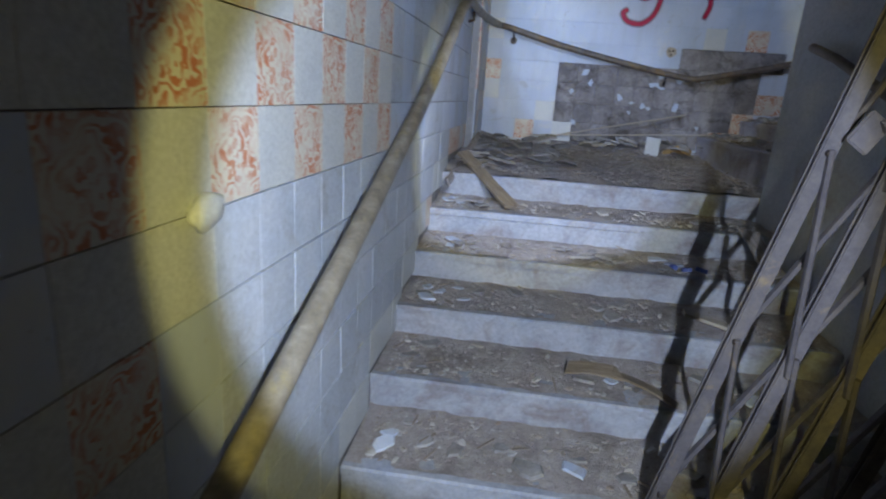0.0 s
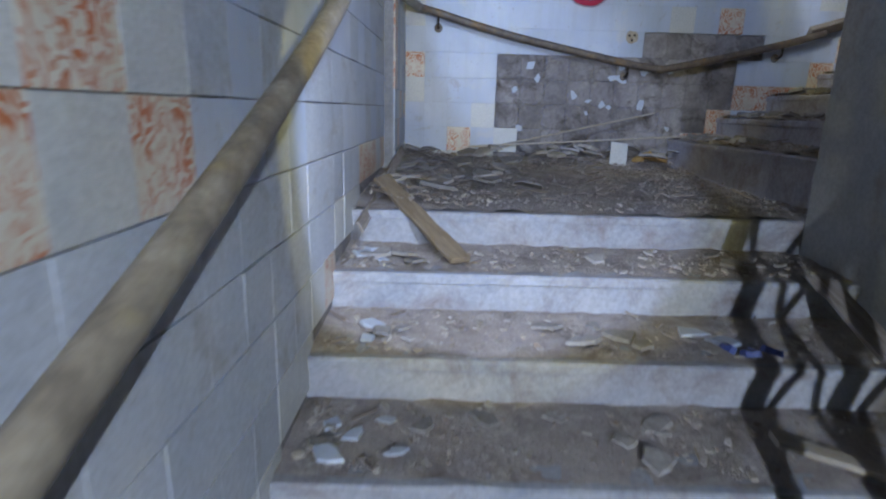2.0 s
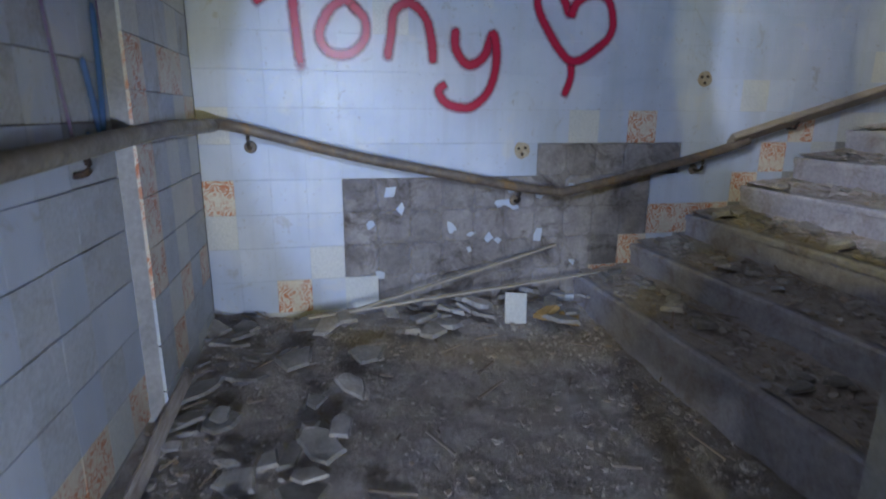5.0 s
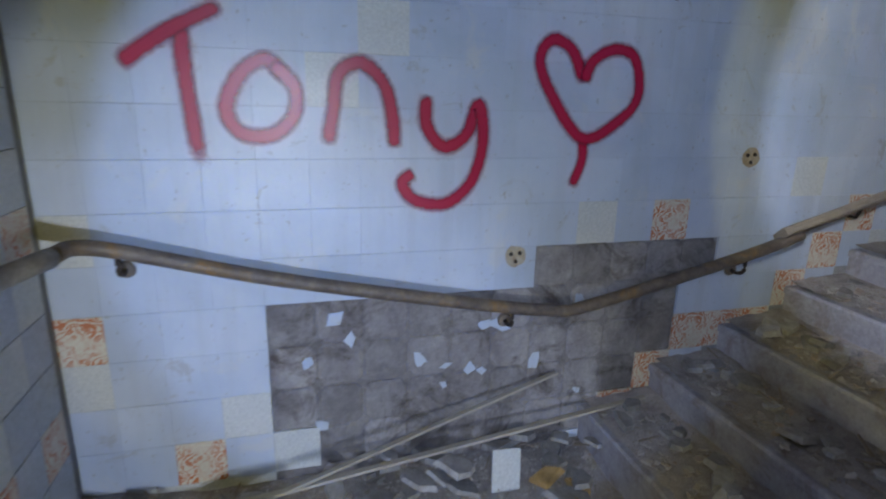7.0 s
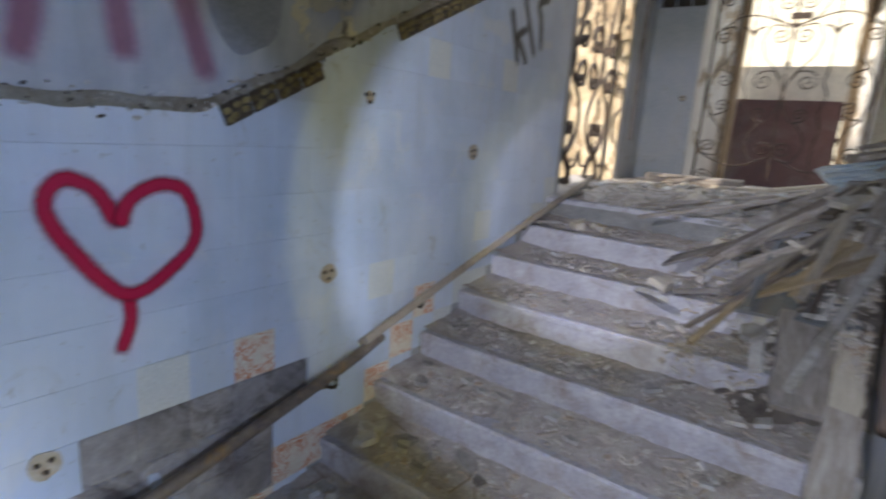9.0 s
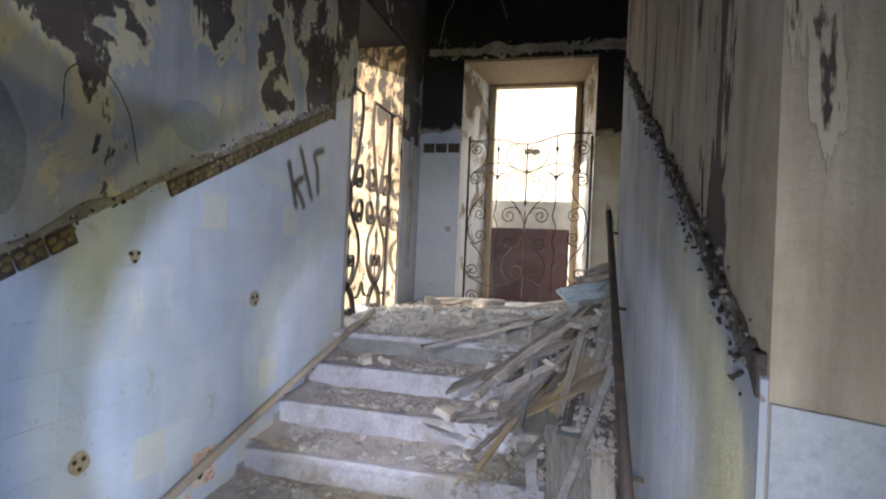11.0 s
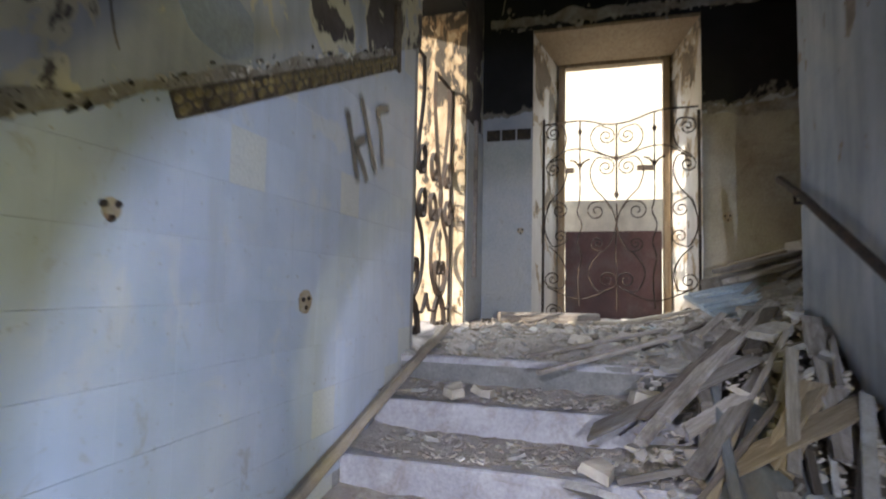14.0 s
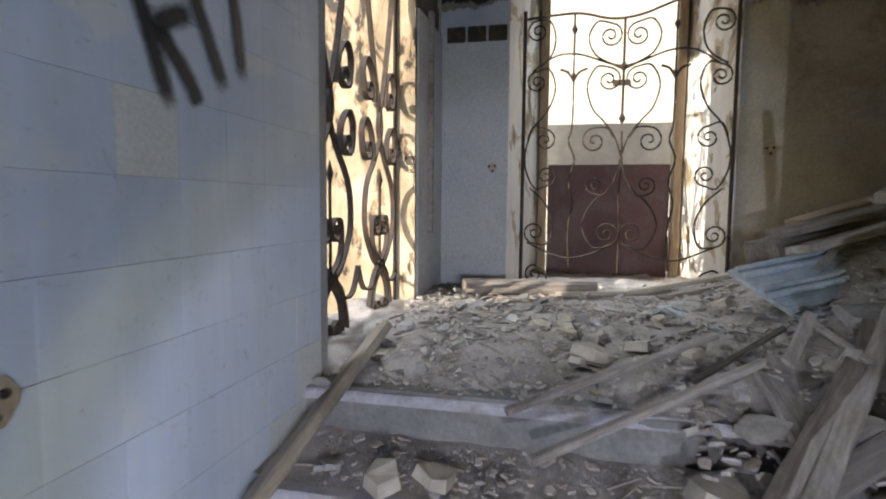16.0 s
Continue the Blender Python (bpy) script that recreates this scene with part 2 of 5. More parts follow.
m_ochrestain = surface("rust_stain", ((0.45, 0.36, 0.24), (0.52, 0.44, 0.32), (0.56, 0.50, 0.42)), 0.8, 20.0, 60, 0.4, 0.004, dirt=(0.30, 0.15, 0.06), dirt_scale=14)
m_riser_dusty = surface("dusty_riser", ((0.38, 0.37, 0.42), (0.49, 0.475, 0.52), (0.58, 0.565, 0.60)), 0.85, 5.0, 50, 0.5, 0.006, dirt=(0.30, 0.24, 0.20), spread=0.06, dirt_cut=(0.50, 0.72), dirt_scale=5.5)
m_bluerag = surface("blue_plastic", ((0.04, 0.07, 0.26), (0.07, 0.11, 0.36), (0.12, 0.17, 0.45)), 0.5, 14, 60)
m_ochre = surface("ochre_piece", ((0.36, 0.22, 0.07), (0.48, 0.30, 0.11), (0.55, 0.38, 0.18)), 0.7, 14, 60)


def ornament():
    """A cream tile with rust-red rings and scrolls, partly worn off."""
    m, t, b = shade("ornament_tile", 0.4)
    n = Nodes(t, "Object")
    ring = t.nodes.new("ShaderNodeTexWave")
    ring.wave_type, ring.rings_direction = "RINGS", "SPHERICAL"
    ring.inputs["Scale"].default_value = 12.0
    ring.inputs["Distortion"].default_value = 15.0
    ring.inputs["Detail"].default_value = 2.0
    ring.inputs["Detail Scale"].default_value = 2.0
    n.link(n.at, ring.inputs["Vector"])
    n.at = n.geo.outputs["Position"]
    wear = n.step(n.noise(13.0, 6, 0.65), 0.42, 0.58)
    mask = n.math("MULTIPLY", n.step(ring.outputs["Fac"], 0.45, 0.62), n.math("SUBTRACT", 1.0, n.math("MULTIPLY", wear, 0.85)))
    c = n.mix(mask, n.ramp(n.noise(5), (0.3, (0.56, 0.52, 0.42)), (0.7, (0.70, 0.66, 0.56))), (0.50, 0.17, 0.07))
    n.link(c, b.inputs["Base Color"])
    n.bump(n.noise(60), 0.15, 0.003, b)
    return m


m_orn = ornament()


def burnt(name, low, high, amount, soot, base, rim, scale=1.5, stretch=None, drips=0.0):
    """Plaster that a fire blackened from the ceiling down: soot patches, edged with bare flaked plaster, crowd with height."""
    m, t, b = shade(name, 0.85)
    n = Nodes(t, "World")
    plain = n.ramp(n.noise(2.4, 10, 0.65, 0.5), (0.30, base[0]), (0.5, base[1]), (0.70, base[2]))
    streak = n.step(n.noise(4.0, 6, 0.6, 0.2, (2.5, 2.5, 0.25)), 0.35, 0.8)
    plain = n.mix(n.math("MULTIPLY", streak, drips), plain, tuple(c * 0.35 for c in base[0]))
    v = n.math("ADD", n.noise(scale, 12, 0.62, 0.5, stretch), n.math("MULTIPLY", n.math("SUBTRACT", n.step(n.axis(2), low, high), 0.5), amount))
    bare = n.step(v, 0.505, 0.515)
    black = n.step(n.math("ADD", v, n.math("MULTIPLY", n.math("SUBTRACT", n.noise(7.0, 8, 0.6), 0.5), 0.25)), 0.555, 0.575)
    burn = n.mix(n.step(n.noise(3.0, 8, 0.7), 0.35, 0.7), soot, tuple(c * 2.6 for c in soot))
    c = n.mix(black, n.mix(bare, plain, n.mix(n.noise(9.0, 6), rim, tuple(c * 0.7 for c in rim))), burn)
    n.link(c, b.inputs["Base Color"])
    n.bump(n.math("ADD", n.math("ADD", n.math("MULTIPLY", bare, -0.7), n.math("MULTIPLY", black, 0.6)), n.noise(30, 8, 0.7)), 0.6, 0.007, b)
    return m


BLUEGREY = ((0.33, 0.36, 0.42), (0.43, 0.45, 0.49), (0.51, 0.51, 0.50))
m_burnt = burnt("burnt_plaster", 2.7, 5.5, 0.40, (0.05, 0.042, 0.04), BLUEGREY, (0.64, 0.60, 0.44), 2.2, (1.3, 1.3, 0.8), 0.45)
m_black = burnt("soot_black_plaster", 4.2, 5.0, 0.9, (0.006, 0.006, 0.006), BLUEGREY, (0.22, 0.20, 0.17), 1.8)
m_brown = burnt("brown_streaked_plaster", 1.2, 7.2, 0.30, (0.045, 0.032, 0.025), ((0.36, 0.28, 0.19), (0.48, 0.40, 0.29), (0.58, 0.51, 0.40)), (0.50, 0.42, 0.31), 4.2, (2.2, 2.2, 0.30), 0.9)
m_jamb = burnt("flaking_yellow_jamb", 2.0, 6.4, 0.30, (0.03, 0.025, 0.02), ((0.28, 0.21, 0.13), (0.44, 0.36, 0.25), (0.62, 0.56, 0.45)), (0.30, 0.22, 0.14), 7.0, (1.6, 1.6, 0.7), 0.6)
m_peel = burnt("peeling_white_plaster", 0.5, 8.5, 0.25, (0.10, 0.08, 0.06), ((0.52, 0.50, 0.48), (0.60, 0.58, 0.55), (0.66, 0.65, 0.62)), (0.44, 0.36, 0.26), 3.2, None, 0.3)
m_innerdado = burnt("grimy_inner_dado", 3.4, 7.2, 0.32, (0.14, 0.115, 0.095), ((0.30, 0.33, 0.39), (0.40, 0.42, 0.46), (0.50, 0.50, 0.50)), (0.32, 0.27, 0.21), 6.5, (1.0, 1.0, 0.6), 0.55)
m_ceiling = surface("black_ceiling", ((0.008, 0.008, 0.008), (0.014, 0.013, 0.012), (0.03, 0.027, 0.024)), 0.95, 2.0, 30, 0.8, 0.01, dirt=(0.16, 0.14, 0.11), dirt_cut=(0.66, 0.74))
m_dado = surface("blue_white_dado", ((0.46, 0.50, 0.54), (0.56, 0.58, 0.60), (0.62, 0.62, 0.60)), 0.5, 3.0, 60, 0.25, 0.005, dirt=(0.40, 0.35, 0.28), dirt_cut=(0.56, 0.74))
m_relief = surface("yellow_relief_glaze", ((0.09, 0.065, 0.025), (0.22, 0.165, 0.06), (0.36, 0.30, 0.13)), 0.4, 30.0, 60, 0.6, 0.006, spread=0.25)
m_border = surface("relief_border_tile", ((0.03, 0.022, 0.018), (0.07, 0.05, 0.03), (0.15, 0.10, 0.05)), 0.4, 22.0, 60, 0.8, 0.01, spread=0.3)
m_soot = surface("charred_edge", ((0.02, 0.017, 0.015), (0.05, 0.04, 0.034), (0.16, 0.13, 0.10)), 0.95, 9.0, 50, 1.0, 0.02)
m_edgedark = surface("scorched_plaster_edge", ((0.05, 0.042, 0.036), (0.16, 0.13, 0.105), (0.34, 0.29, 0.23)), 0.95, 11.0, 50, 1.0, 0.02)
m_edge = surface("broken_plaster_edge", ((0.26, 0.21, 0.15), (0.44, 0.40, 0.33), (0.58, 0.56, 0.52)), 0.95, 7.0, 50, 1.0, 0.02)


m_skimblue = surface("blue_plaster_skim", ((0.34, 0.40, 0.54), (0.40, 0.46, 0.60), (0.45, 0.50, 0.62)), 0.8, 5.0, 60, 0.3, 0.004)
m_skimgrey = surface("grey_plaster_skim", ((0.26, 0.28, 0.34), (0.32, 0.345, 0.41), (0.38, 0.40, 0.46)), 0.85, 5.0, 60, 0.3, 0.004)


def spray(name, colour, dense=1.0):
    """Spray paint: dense in the middle of a stroke, thinning to its edges."""
    m, t, b = shade(name, 0.35)
    n = Nodes(t, "World")
    a = t.nodes.new("ShaderNodeAttribute")
    a.attribute_name = "cover"
    b.inputs["Base Color"].default_value = (*colour, 1)
    f = n.math("ADD", a.outputs["Fac"], n.math("MULTIPLY", n.math("SUBTRACT", n.noise(70, 4, 0.7), 0.5), 0.6))
    n.link(n.math("MULTIPLY", n.step(f, 0.08, 0.95), dense), b.inputs["Alpha"])
    return m


m_red = spray("red_spray", (0.42, 0.008, 0.05), 0.97)
m_inkblack = spray("black_spray", (0.02, 0.02, 0.025), 0.9)
m_blue = spray("blue_spray", (0.02, 0.20, 0.60), 0.95)
m_redfade = spray("faded_red_spray", (0.36, 0.06, 0.14), 0.5)
m_purple = spray("purple_spray", (0.28, 0.14, 0.36), 0.6)


# ---- mesh helpers ----
def mesh_of(name, bm, material):
    me = bpy.data.meshes.new(name)
    bm.to_mesh(me)
    bm.free()
    me.materials.append(material)
    return me


def part(name, bm, material, parent=None, label="", m=None, smooth=False):
    """Link a bmesh as one mesh object under a thing or a part."""
    me = mesh_of(name, bm, material)
    if smooth:
        for p in me.polygons:
            p.use_smooth = True
    ob = new(name, me)
    ob.parent = parent
    if m is not None:
        ob.matrix_basis = m
    return tagged(ob, label)


def thing(name, label, category, at=None, group="", kind=""):
    ob = new(name)
    ob.empty_display_size = 0.1
    if at is not None:
        ob.matrix_basis = at
    return tagged(ob, label, category, group, kind)


def box(x0, x1, y0, y1, z0, z1, bm=None, bevel=0.0):
    bm = bm or bmesh.new()
    r = bmesh.ops.create_cube(bm, size=1.0)
    for v in r["verts"]:
        v.co = Vector(((x0 + x1) / 2 + v.co.x * (x1 - x0), (y0 + y1) / 2 + v.co.y * (y1 - y0), (z0 + z1) / 2 + v.co.z * (z1 - z0)))
    if bevel:
        es = {e for v in r["verts"] for e in v.link_edges}
        bmesh.ops.bevel(bm, geom=list(es), offset=bevel, segments=2, affect="EDGES")
    return bm


def tube(points, radius, sides=8, bm=None, flat=1.0, taper=1.0):
    """A pipe along points, mitred at its bends."""
    bm = bm or bmesh.new()
    pts = [Vector(p) for p in points]
    rings = []
    for i, p in enumerate(pts):
        a = pts[max(i - 1, 0)]
        b = pts[min(i + 1, len(pts) - 1)]
        d = (b - a).normalized()
        side = d.cross(Vector((0, 0, 1)))
        if side.length < 1e-3:
            side = d.cross(Vector((1, 0, 0)))
        side.normalize()
        up = side.cross(d).normalized()
        r = radius * (1 + (taper - 1) * i / max(len(pts) - 1, 1))
        rings.append([bm.verts.new(p + side * math.cos(k * math.tau / sides) * r + up * math.sin(k * math.tau / sides) * r * flat) for k in range(sides)])
    for a, b in zip(rings, rings[1:]):
        for k in range(sides):
            bm.faces.new((a[k], a[(k + 1) % sides], b[(k + 1) % sides], b[k]))
    bm.faces.new(rings[0][::-1])
    bm.faces.new(rings[-1])
    return bm


def smooth_path(points, steps=6):
    """Points along a Catmull-Rom curve."""
    pts = [Vector(p) for p in points]
    out = []
    for i in range(len(pts) - 1):
        p0, p1, p2, p3 = pts[max(i - 1, 0)], pts[i], pts[i + 1], pts[min(i + 2, len(pts) - 1)]
        for k in range(steps):
            t = k / steps
            out.append(0.5 * ((2 * p1) + (p2 - p0) * t + (2 * p0 - 5 * p1 + 4 * p2 - p3) * t * t + (3 * p1 - p0 - 3 * p2 + p3) * t ** 3))
    out.append(pts[-1])
    return out


def bumpy(x0, x1, y0, y1, height, res=0.03, rough=0.012, scale=9.0, bm=None):
    """A sheet of grit whose height above the floor follows height(x, y) with noise."""
    bm = bm or bmesh.new()
    nx, ny = max(2, int((x1 - x0) / res)), max(2, int((y1 - y0) / res))
    grid = []
    for j in range(ny + 1):
        row = []
        for i in range(nx + 1):
            x, y = x0 + (x1 - x0) * i / nx, y0 + (y1 - y0) * j / ny
            k = noise.fractal(Vector((x * scale, y * scale, 3.1)), 0.8, 2.0, 4)
            row.append(bm.verts.new((x, y, height(x, y) + rough * k)))
        grid.append(row)
    for j in range(ny):
        for i in range(nx):
            bm.faces.new((grid[j][i], grid[j][i + 1], grid[j + 1][i + 1], grid[j + 1][i]))
    return bm


def shard_into(verts, faces, rng, centre, size, thick, tilt=25.0):
    """One broken flat piece, 5 to 7 cornered, added to the lists."""
    n = rng.randint(4, 7)
    spin = Euler((radians(rng.uniform(-tilt, tilt)), radians(rng.uniform(-tilt, tilt)), rng.uniform(0, math.tau))).to_matrix()
    ph = rng.uniform(0, 1)
    ring = []
    for k in range(n):
        a = math.tau * (k + ph + rng.uniform(-0.25, 0.25)) / n
        r = size * rng.uniform(0.6, 1.0)
        ring.append((math.cos(a) * r, math.sin(a) * r * rng.uniform(0.55, 0.9)))
    o = len(verts)
    for x, y in ring:
        verts.append(tuple(Vector(centre) + spin @ Vector((x, y, 0.0))))
    for x, y in ring:
        verts.append(tuple(Vector(centre) + spin @ Vector((x * 0.86, y * 0.86, thick * rng.uniform(0.7, 1.1)))))
    faces.append([o + n + k for k in range(n)])
    faces.append([o + k for k in reversed(range(n))])
    for k in range(n):
        faces.append([o + k, o + (k + 1) % n, o + n + (k + 1) % n, o + n + k])


def shards(name, label, count, place, size, material, seed, thick=0.25, tilt=25.0):
    """Countless broken bits as one object: place(rng) gives where each lies."""
    rng = random.Random(seed)
    verts, faces = [], []
    for _ in range(count):
        s = size[0] + (size[1] - size[0]) * rng.random() ** 2.5
        shard_into(verts, faces, rng, place(rng), s, max(0.004, s * thick), tilt)
    me = bpy.data.meshes.new(name)
    me.from_pydata(verts, [], faces)
    me.materials.append(material)
    return tagged(new(name, me), label, "rubble", kind="stuff")


def fragment(name, label, category, at, size, material, seed, thick=0.3, group="", tilt=12.0):
    """One larger broken piece as a thing of its own."""
    rng = random.Random(seed)
    verts, faces = [], []
    shard_into(verts, faces, rng, (0, 0, 0), size, size * thick, tilt)
    me = bpy.data.meshes.new(name)
    me.from_pydata(verts, [], faces)
    me.materials.append(material)
    ob = new(name, me)
    ob.location = at
    return tagged(ob, label, category, group)


def board_mesh(length, width, thick, seed, ragged=0.5, bow=0.0):
    """A plank along x with worn long edges and split ends, its middle at the origin."""
    rng = random.Random(seed)
    bm = bmesh.new()
    n = 8
    rows = []
    for i in range(n + 1):
        u = i / n - 0.5
        x = u * length
        wob = width * 0.05
        y0, y1 = -width / 2 + rng.uniform(-wob, wob), width / 2 + rng.uniform(-wob, wob)
        z = bow * (0.25 - u * u) * 4
        e = rng.uniform(-1, 1) * ragged * width * 0.7 if i in (0, n) else 0
        f = rng.uniform(-1, 1) * ragged * width * 0.7 if i in (0, n) else 0
        b = min(thick, width) * 0.18
        rows.append([bm.verts.new(p) for p in ((x + e, y0, z - thick / 2 + b), (x + e, y0, z + thick / 2 - b), (x + e, y0 + b, z + thick / 2), (x + f, y1 - b, z + thick / 2), (x + f, y1, z + thick / 2 - b), (x + f, y1, z - thick / 2 + b), (x + f, y1 - b, z - thick / 2), (x + e, y0 + b, z - thick / 2))])
    for a, c in zip(rows, rows[1:]):
        for k in range(8):
            bm.faces.new((a[k], a[(k + 1) % 8], c[(k + 1) % 8], c[k]))
    bm.faces.new(rows[0][::-1])
    bm.faces.new(rows[-1])
    bmesh.ops.recalc_face_normals(bm, faces=bm.faces)
    return bm


def plank(a, b, width, thick, material, label, seed, name="plank", category="plank", group="", roll=0.0, ragged=0.5, bow=0.0):
    """A plank whose middle line runs from a to b."""
    a, b = Vector(a), Vector(b)
    d = b - a
    q = d.to_track_quat("X", "Z").to_matrix().to_4x4()
    ob = part(name, board_mesh(d.length, width, thick, seed, ragged, bow), material)
    ob.matrix_basis = Matrix.Translation((a + b) / 2) @ q @ pose(0, 0, 0, roll)
    return tagged(ob, label, category, group)


def stroke(points, width, steps=10, bm=None, soft=1.6):
    """A flat sprayed line in the plane x, z: four strips, its edges thinning out."""
    bm = bm or bmesh.new()
    layer = bm.verts.layers.float.get("cover") or bm.verts.layers.float.new("cover")
    pts = smooth_path([(x, 0, z) for x, z in points], steps)
    rows = []
    for i, p in enumerate(pts):
        d = (pts[min(i + 1, len(pts) - 1)] - pts[max(i - 1, 0)]).normalized()
        nrm = Vector((-d.z, 0, d.x))
        w = width * (1 + 0.12 * noise.noise(p * 9))
        row = []
        for k, c in ((-soft, 0.0), (-0.4, 1.0), (0.4, 1.0), (soft, 0.0)):
            v = bm.verts.new(p + nrm * (w / 2 * k) + Vector((0, -0.0025 * i / len(pts), 0)))
            v[layer] = c * min(1.0, 3.0 * i / steps, 3.0 * (len(pts) - 1 - i) / steps)
            row.append(v)
        rows.append(row)
    for a, c in zip(rows, rows[1:]):
        for k in range(3):
            bm.faces.new((a[k], a[k + 1], c[k + 1], c[k]))
    return bm


# ---- plan ----
LEFT, BACK, INNER, INNER_X, END = -0.575, 5.51, 3.50, 1.45, 6.49
FLOOR, LANDING, TOP, CEIL = 0.10, 1.09, 2.644, 6.60
RUN_A, RISE_A, FOOT_A = 0.386, 0.165, 1.57
RUN_B, RISE_B, FOOT_B = 0.358, 0.1695, 1.60
HALL = TOP + 0.055


def step_a(k):
    return FOOT_A + RUN_A * k, FLOOR + RISE_A * (k + 1)


def step_b(k):
    return FOOT_B + RUN_B * k, 1.345 + RISE_B * k


def border_z(x):
    """The lower edge of the relief border along the back wall."""
    return 3.05 if x < 1.765 else 3.05 + 0.475 * (x - 1.765)


# ---- setting ----
def structure(name, bm, material, label, category):
    return tagged(part(name, bm, material), label, category, kind="structure")


structure("floor", box(-2.2, 1.9, -3.0, 1.58, FLOOR - 0.2, FLOOR), m_tread, "dusty grey stone floor below the stairs", "floor")
structure("floor_landing", box(-0.7, 1.62, 3.52, 5.6, LANDING - 0.2, LANDING - 0.004), m_tread, "dusty stone half landing under plaster rubble", "floor")
structure("floor_upper", box(4.47, 7.5, 1.2, 5.9, TOP - 0.25, HALL - 0.004), m_tread, "rubble-strewn stone floor of the upper hall", "floor")
structure("ceiling", box(-2.4, 7.9, -3.2, 6.5, CEIL, CEIL + 0.2), m_ceiling, "near-black plaster ceiling with paler patches", "ceiling")

# back wall with the doorway into daylight
DOOR_L, DOOR_R, DOOR_H = 4.68, 5.90, 5.40
FACE = BACK + 0.014
WALL = 0.86
bw = structure("wall_back", box(-0.8, DOOR_L, FACE, FACE + WALL, -0.1, CEIL), m_grout, "stairwell wall with bare grey mortar where tiles fell", "wall")
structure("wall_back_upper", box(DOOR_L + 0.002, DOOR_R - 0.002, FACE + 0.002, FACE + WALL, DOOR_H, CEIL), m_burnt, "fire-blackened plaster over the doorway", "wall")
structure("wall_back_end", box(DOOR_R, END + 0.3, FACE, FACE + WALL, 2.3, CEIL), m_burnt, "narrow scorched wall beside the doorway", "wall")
structure("wall_left", box(-0.4, -0.014, -4.6, 2.99, -0.2, CEIL), m_mortar, "stairwell wall of grey mortar behind its tiles", "wall").matrix_basis = pose(LEFT, 1.57, 0, 0, 0, -1.45)
structure("wall_corner_pier", box(LEFT - 0.4, -0.448, 4.555, FACE - 0.002, 0.5, CEIL), m_grout, "shallow tiled pier in the stairwell corner", "wall")
structure("wall_inner", box(INNER_X, 4.62, -3.0, INNER, -0.2, CEIL), m_brown, "scorched brown plaster block between the two flights", "wall")
# Unseen walls behind and to the right, added to close the shell against daylight.
structure("wall_behind", box(-2.3, 1.9, -3.3, -3.0, -0.2, CEIL), m_brown, "unseen dark plaster wall added to close the stair foot", "wall")
structure("wall_hall_right", box(4.62, 7.8, 0.9, 1.2, 2.2, CEIL), m_black, "unseen black wall added to close the upper hall", "wall")
structure("wall_hall_near", box(4.624, 4.70, 1.2, INNER - 0.3, 2.2, CEIL), m_black, "unseen black return wall added to close the upper hall", "wall")

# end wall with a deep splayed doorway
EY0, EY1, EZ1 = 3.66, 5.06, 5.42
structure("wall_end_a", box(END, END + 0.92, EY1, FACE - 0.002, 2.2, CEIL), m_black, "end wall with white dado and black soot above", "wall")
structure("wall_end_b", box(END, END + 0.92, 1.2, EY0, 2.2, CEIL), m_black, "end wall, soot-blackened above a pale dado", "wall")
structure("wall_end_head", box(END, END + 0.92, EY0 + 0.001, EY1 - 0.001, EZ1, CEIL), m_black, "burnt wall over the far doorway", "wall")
structure("ground", box(-300, 600, -300, 300, -0.6, -0.35), m_ground, "bright dry ground outside", "ground")
structure("terrace", box(7.43, 11.0, -3.0, 12.0, 2.3, 2.60), m_ground, "pale sunlit terrace outside the far doorway", "terrace")
structure("terrace_side", box(3.0, 7.42, 6.39, 12.0, 2.3, 2.60), m_ground, "pale sunlit terrace outside the gated doorway", "terrace")


# ---- stairs ----
def flight(name, label, count, place, along):
    st = thing(name, label, "stairs", kind="structure")
    rng = random.Random(5)
    for k in range(count):
        p, z = place(k)
        run, rise = (RUN_A, RISE_A) if along == "y" else (RUN_B, RISE_B)
        last = k == count - 1
        n = 40
        tread, riser = bmesh.new(), bmesh.new()
        lo, hi = (LEFT - 0.004, INNER_X - 0.002) if along == "y" else (INNER + 0.002, BACK + 0.002)
        rows_t, rows_r = [], []
        for i in range(n + 1):
            s = lo + (hi - lo) * i / n
            w = 0.004 * noise.noise(Vector((s * 6, k * 3.3, 0)))
            chip = max(0.0, noise.noise(Vector((s * 3.1, k * 7.7, 4))) - 0.34) * 0.05
            depth = 0.05 if last else run + 0.03
            # (offset along the climb, height)
            tp = ((depth, z - 0.03), (depth, z), (0.008 + chip, z), (0.0 + w + chip, z - 0.008 - chip), (0.0 + w, z - 0.035), (0.012, z - 0.036))
            rp = ((0.010 + w, z - 0.034), (0.012 + w, z - rise * 0.6), (0.013, z - rise - 0.10))
            put = (lambda q: (s, p + q[0], q[1])) if along == "y" else (lambda q: (p + q[0], s, q[1]))
            rows_t.append([tread.verts.new(put(q)) for q in tp])
            rows_r.append([riser.verts.new(put(q)) for q in rp])
        for bm, rows in ((tread, rows_t), (riser, rows_r)):
            for a, b in zip(rows, rows[1:]):
                for j in range(len(a) - 1):
                    bm.faces.new((a[j], a[j + 1], b[j + 1], b[j]))
            bmesh.ops.recalc_face_normals(bm, faces=bm.faces)
        mat = m_riser if along == "y" else m_riser_dusty
        part("tread", tread, mat, st)
        part("riser", riser, mat, st)
    return st


flight("stairs_lower", "lower flight of blue-white painted steps under grit", 6, step_a, "y")
flight("stairs_upper", "upper flight of grey-white steps strewn with rubble", 9, step_b, "x")

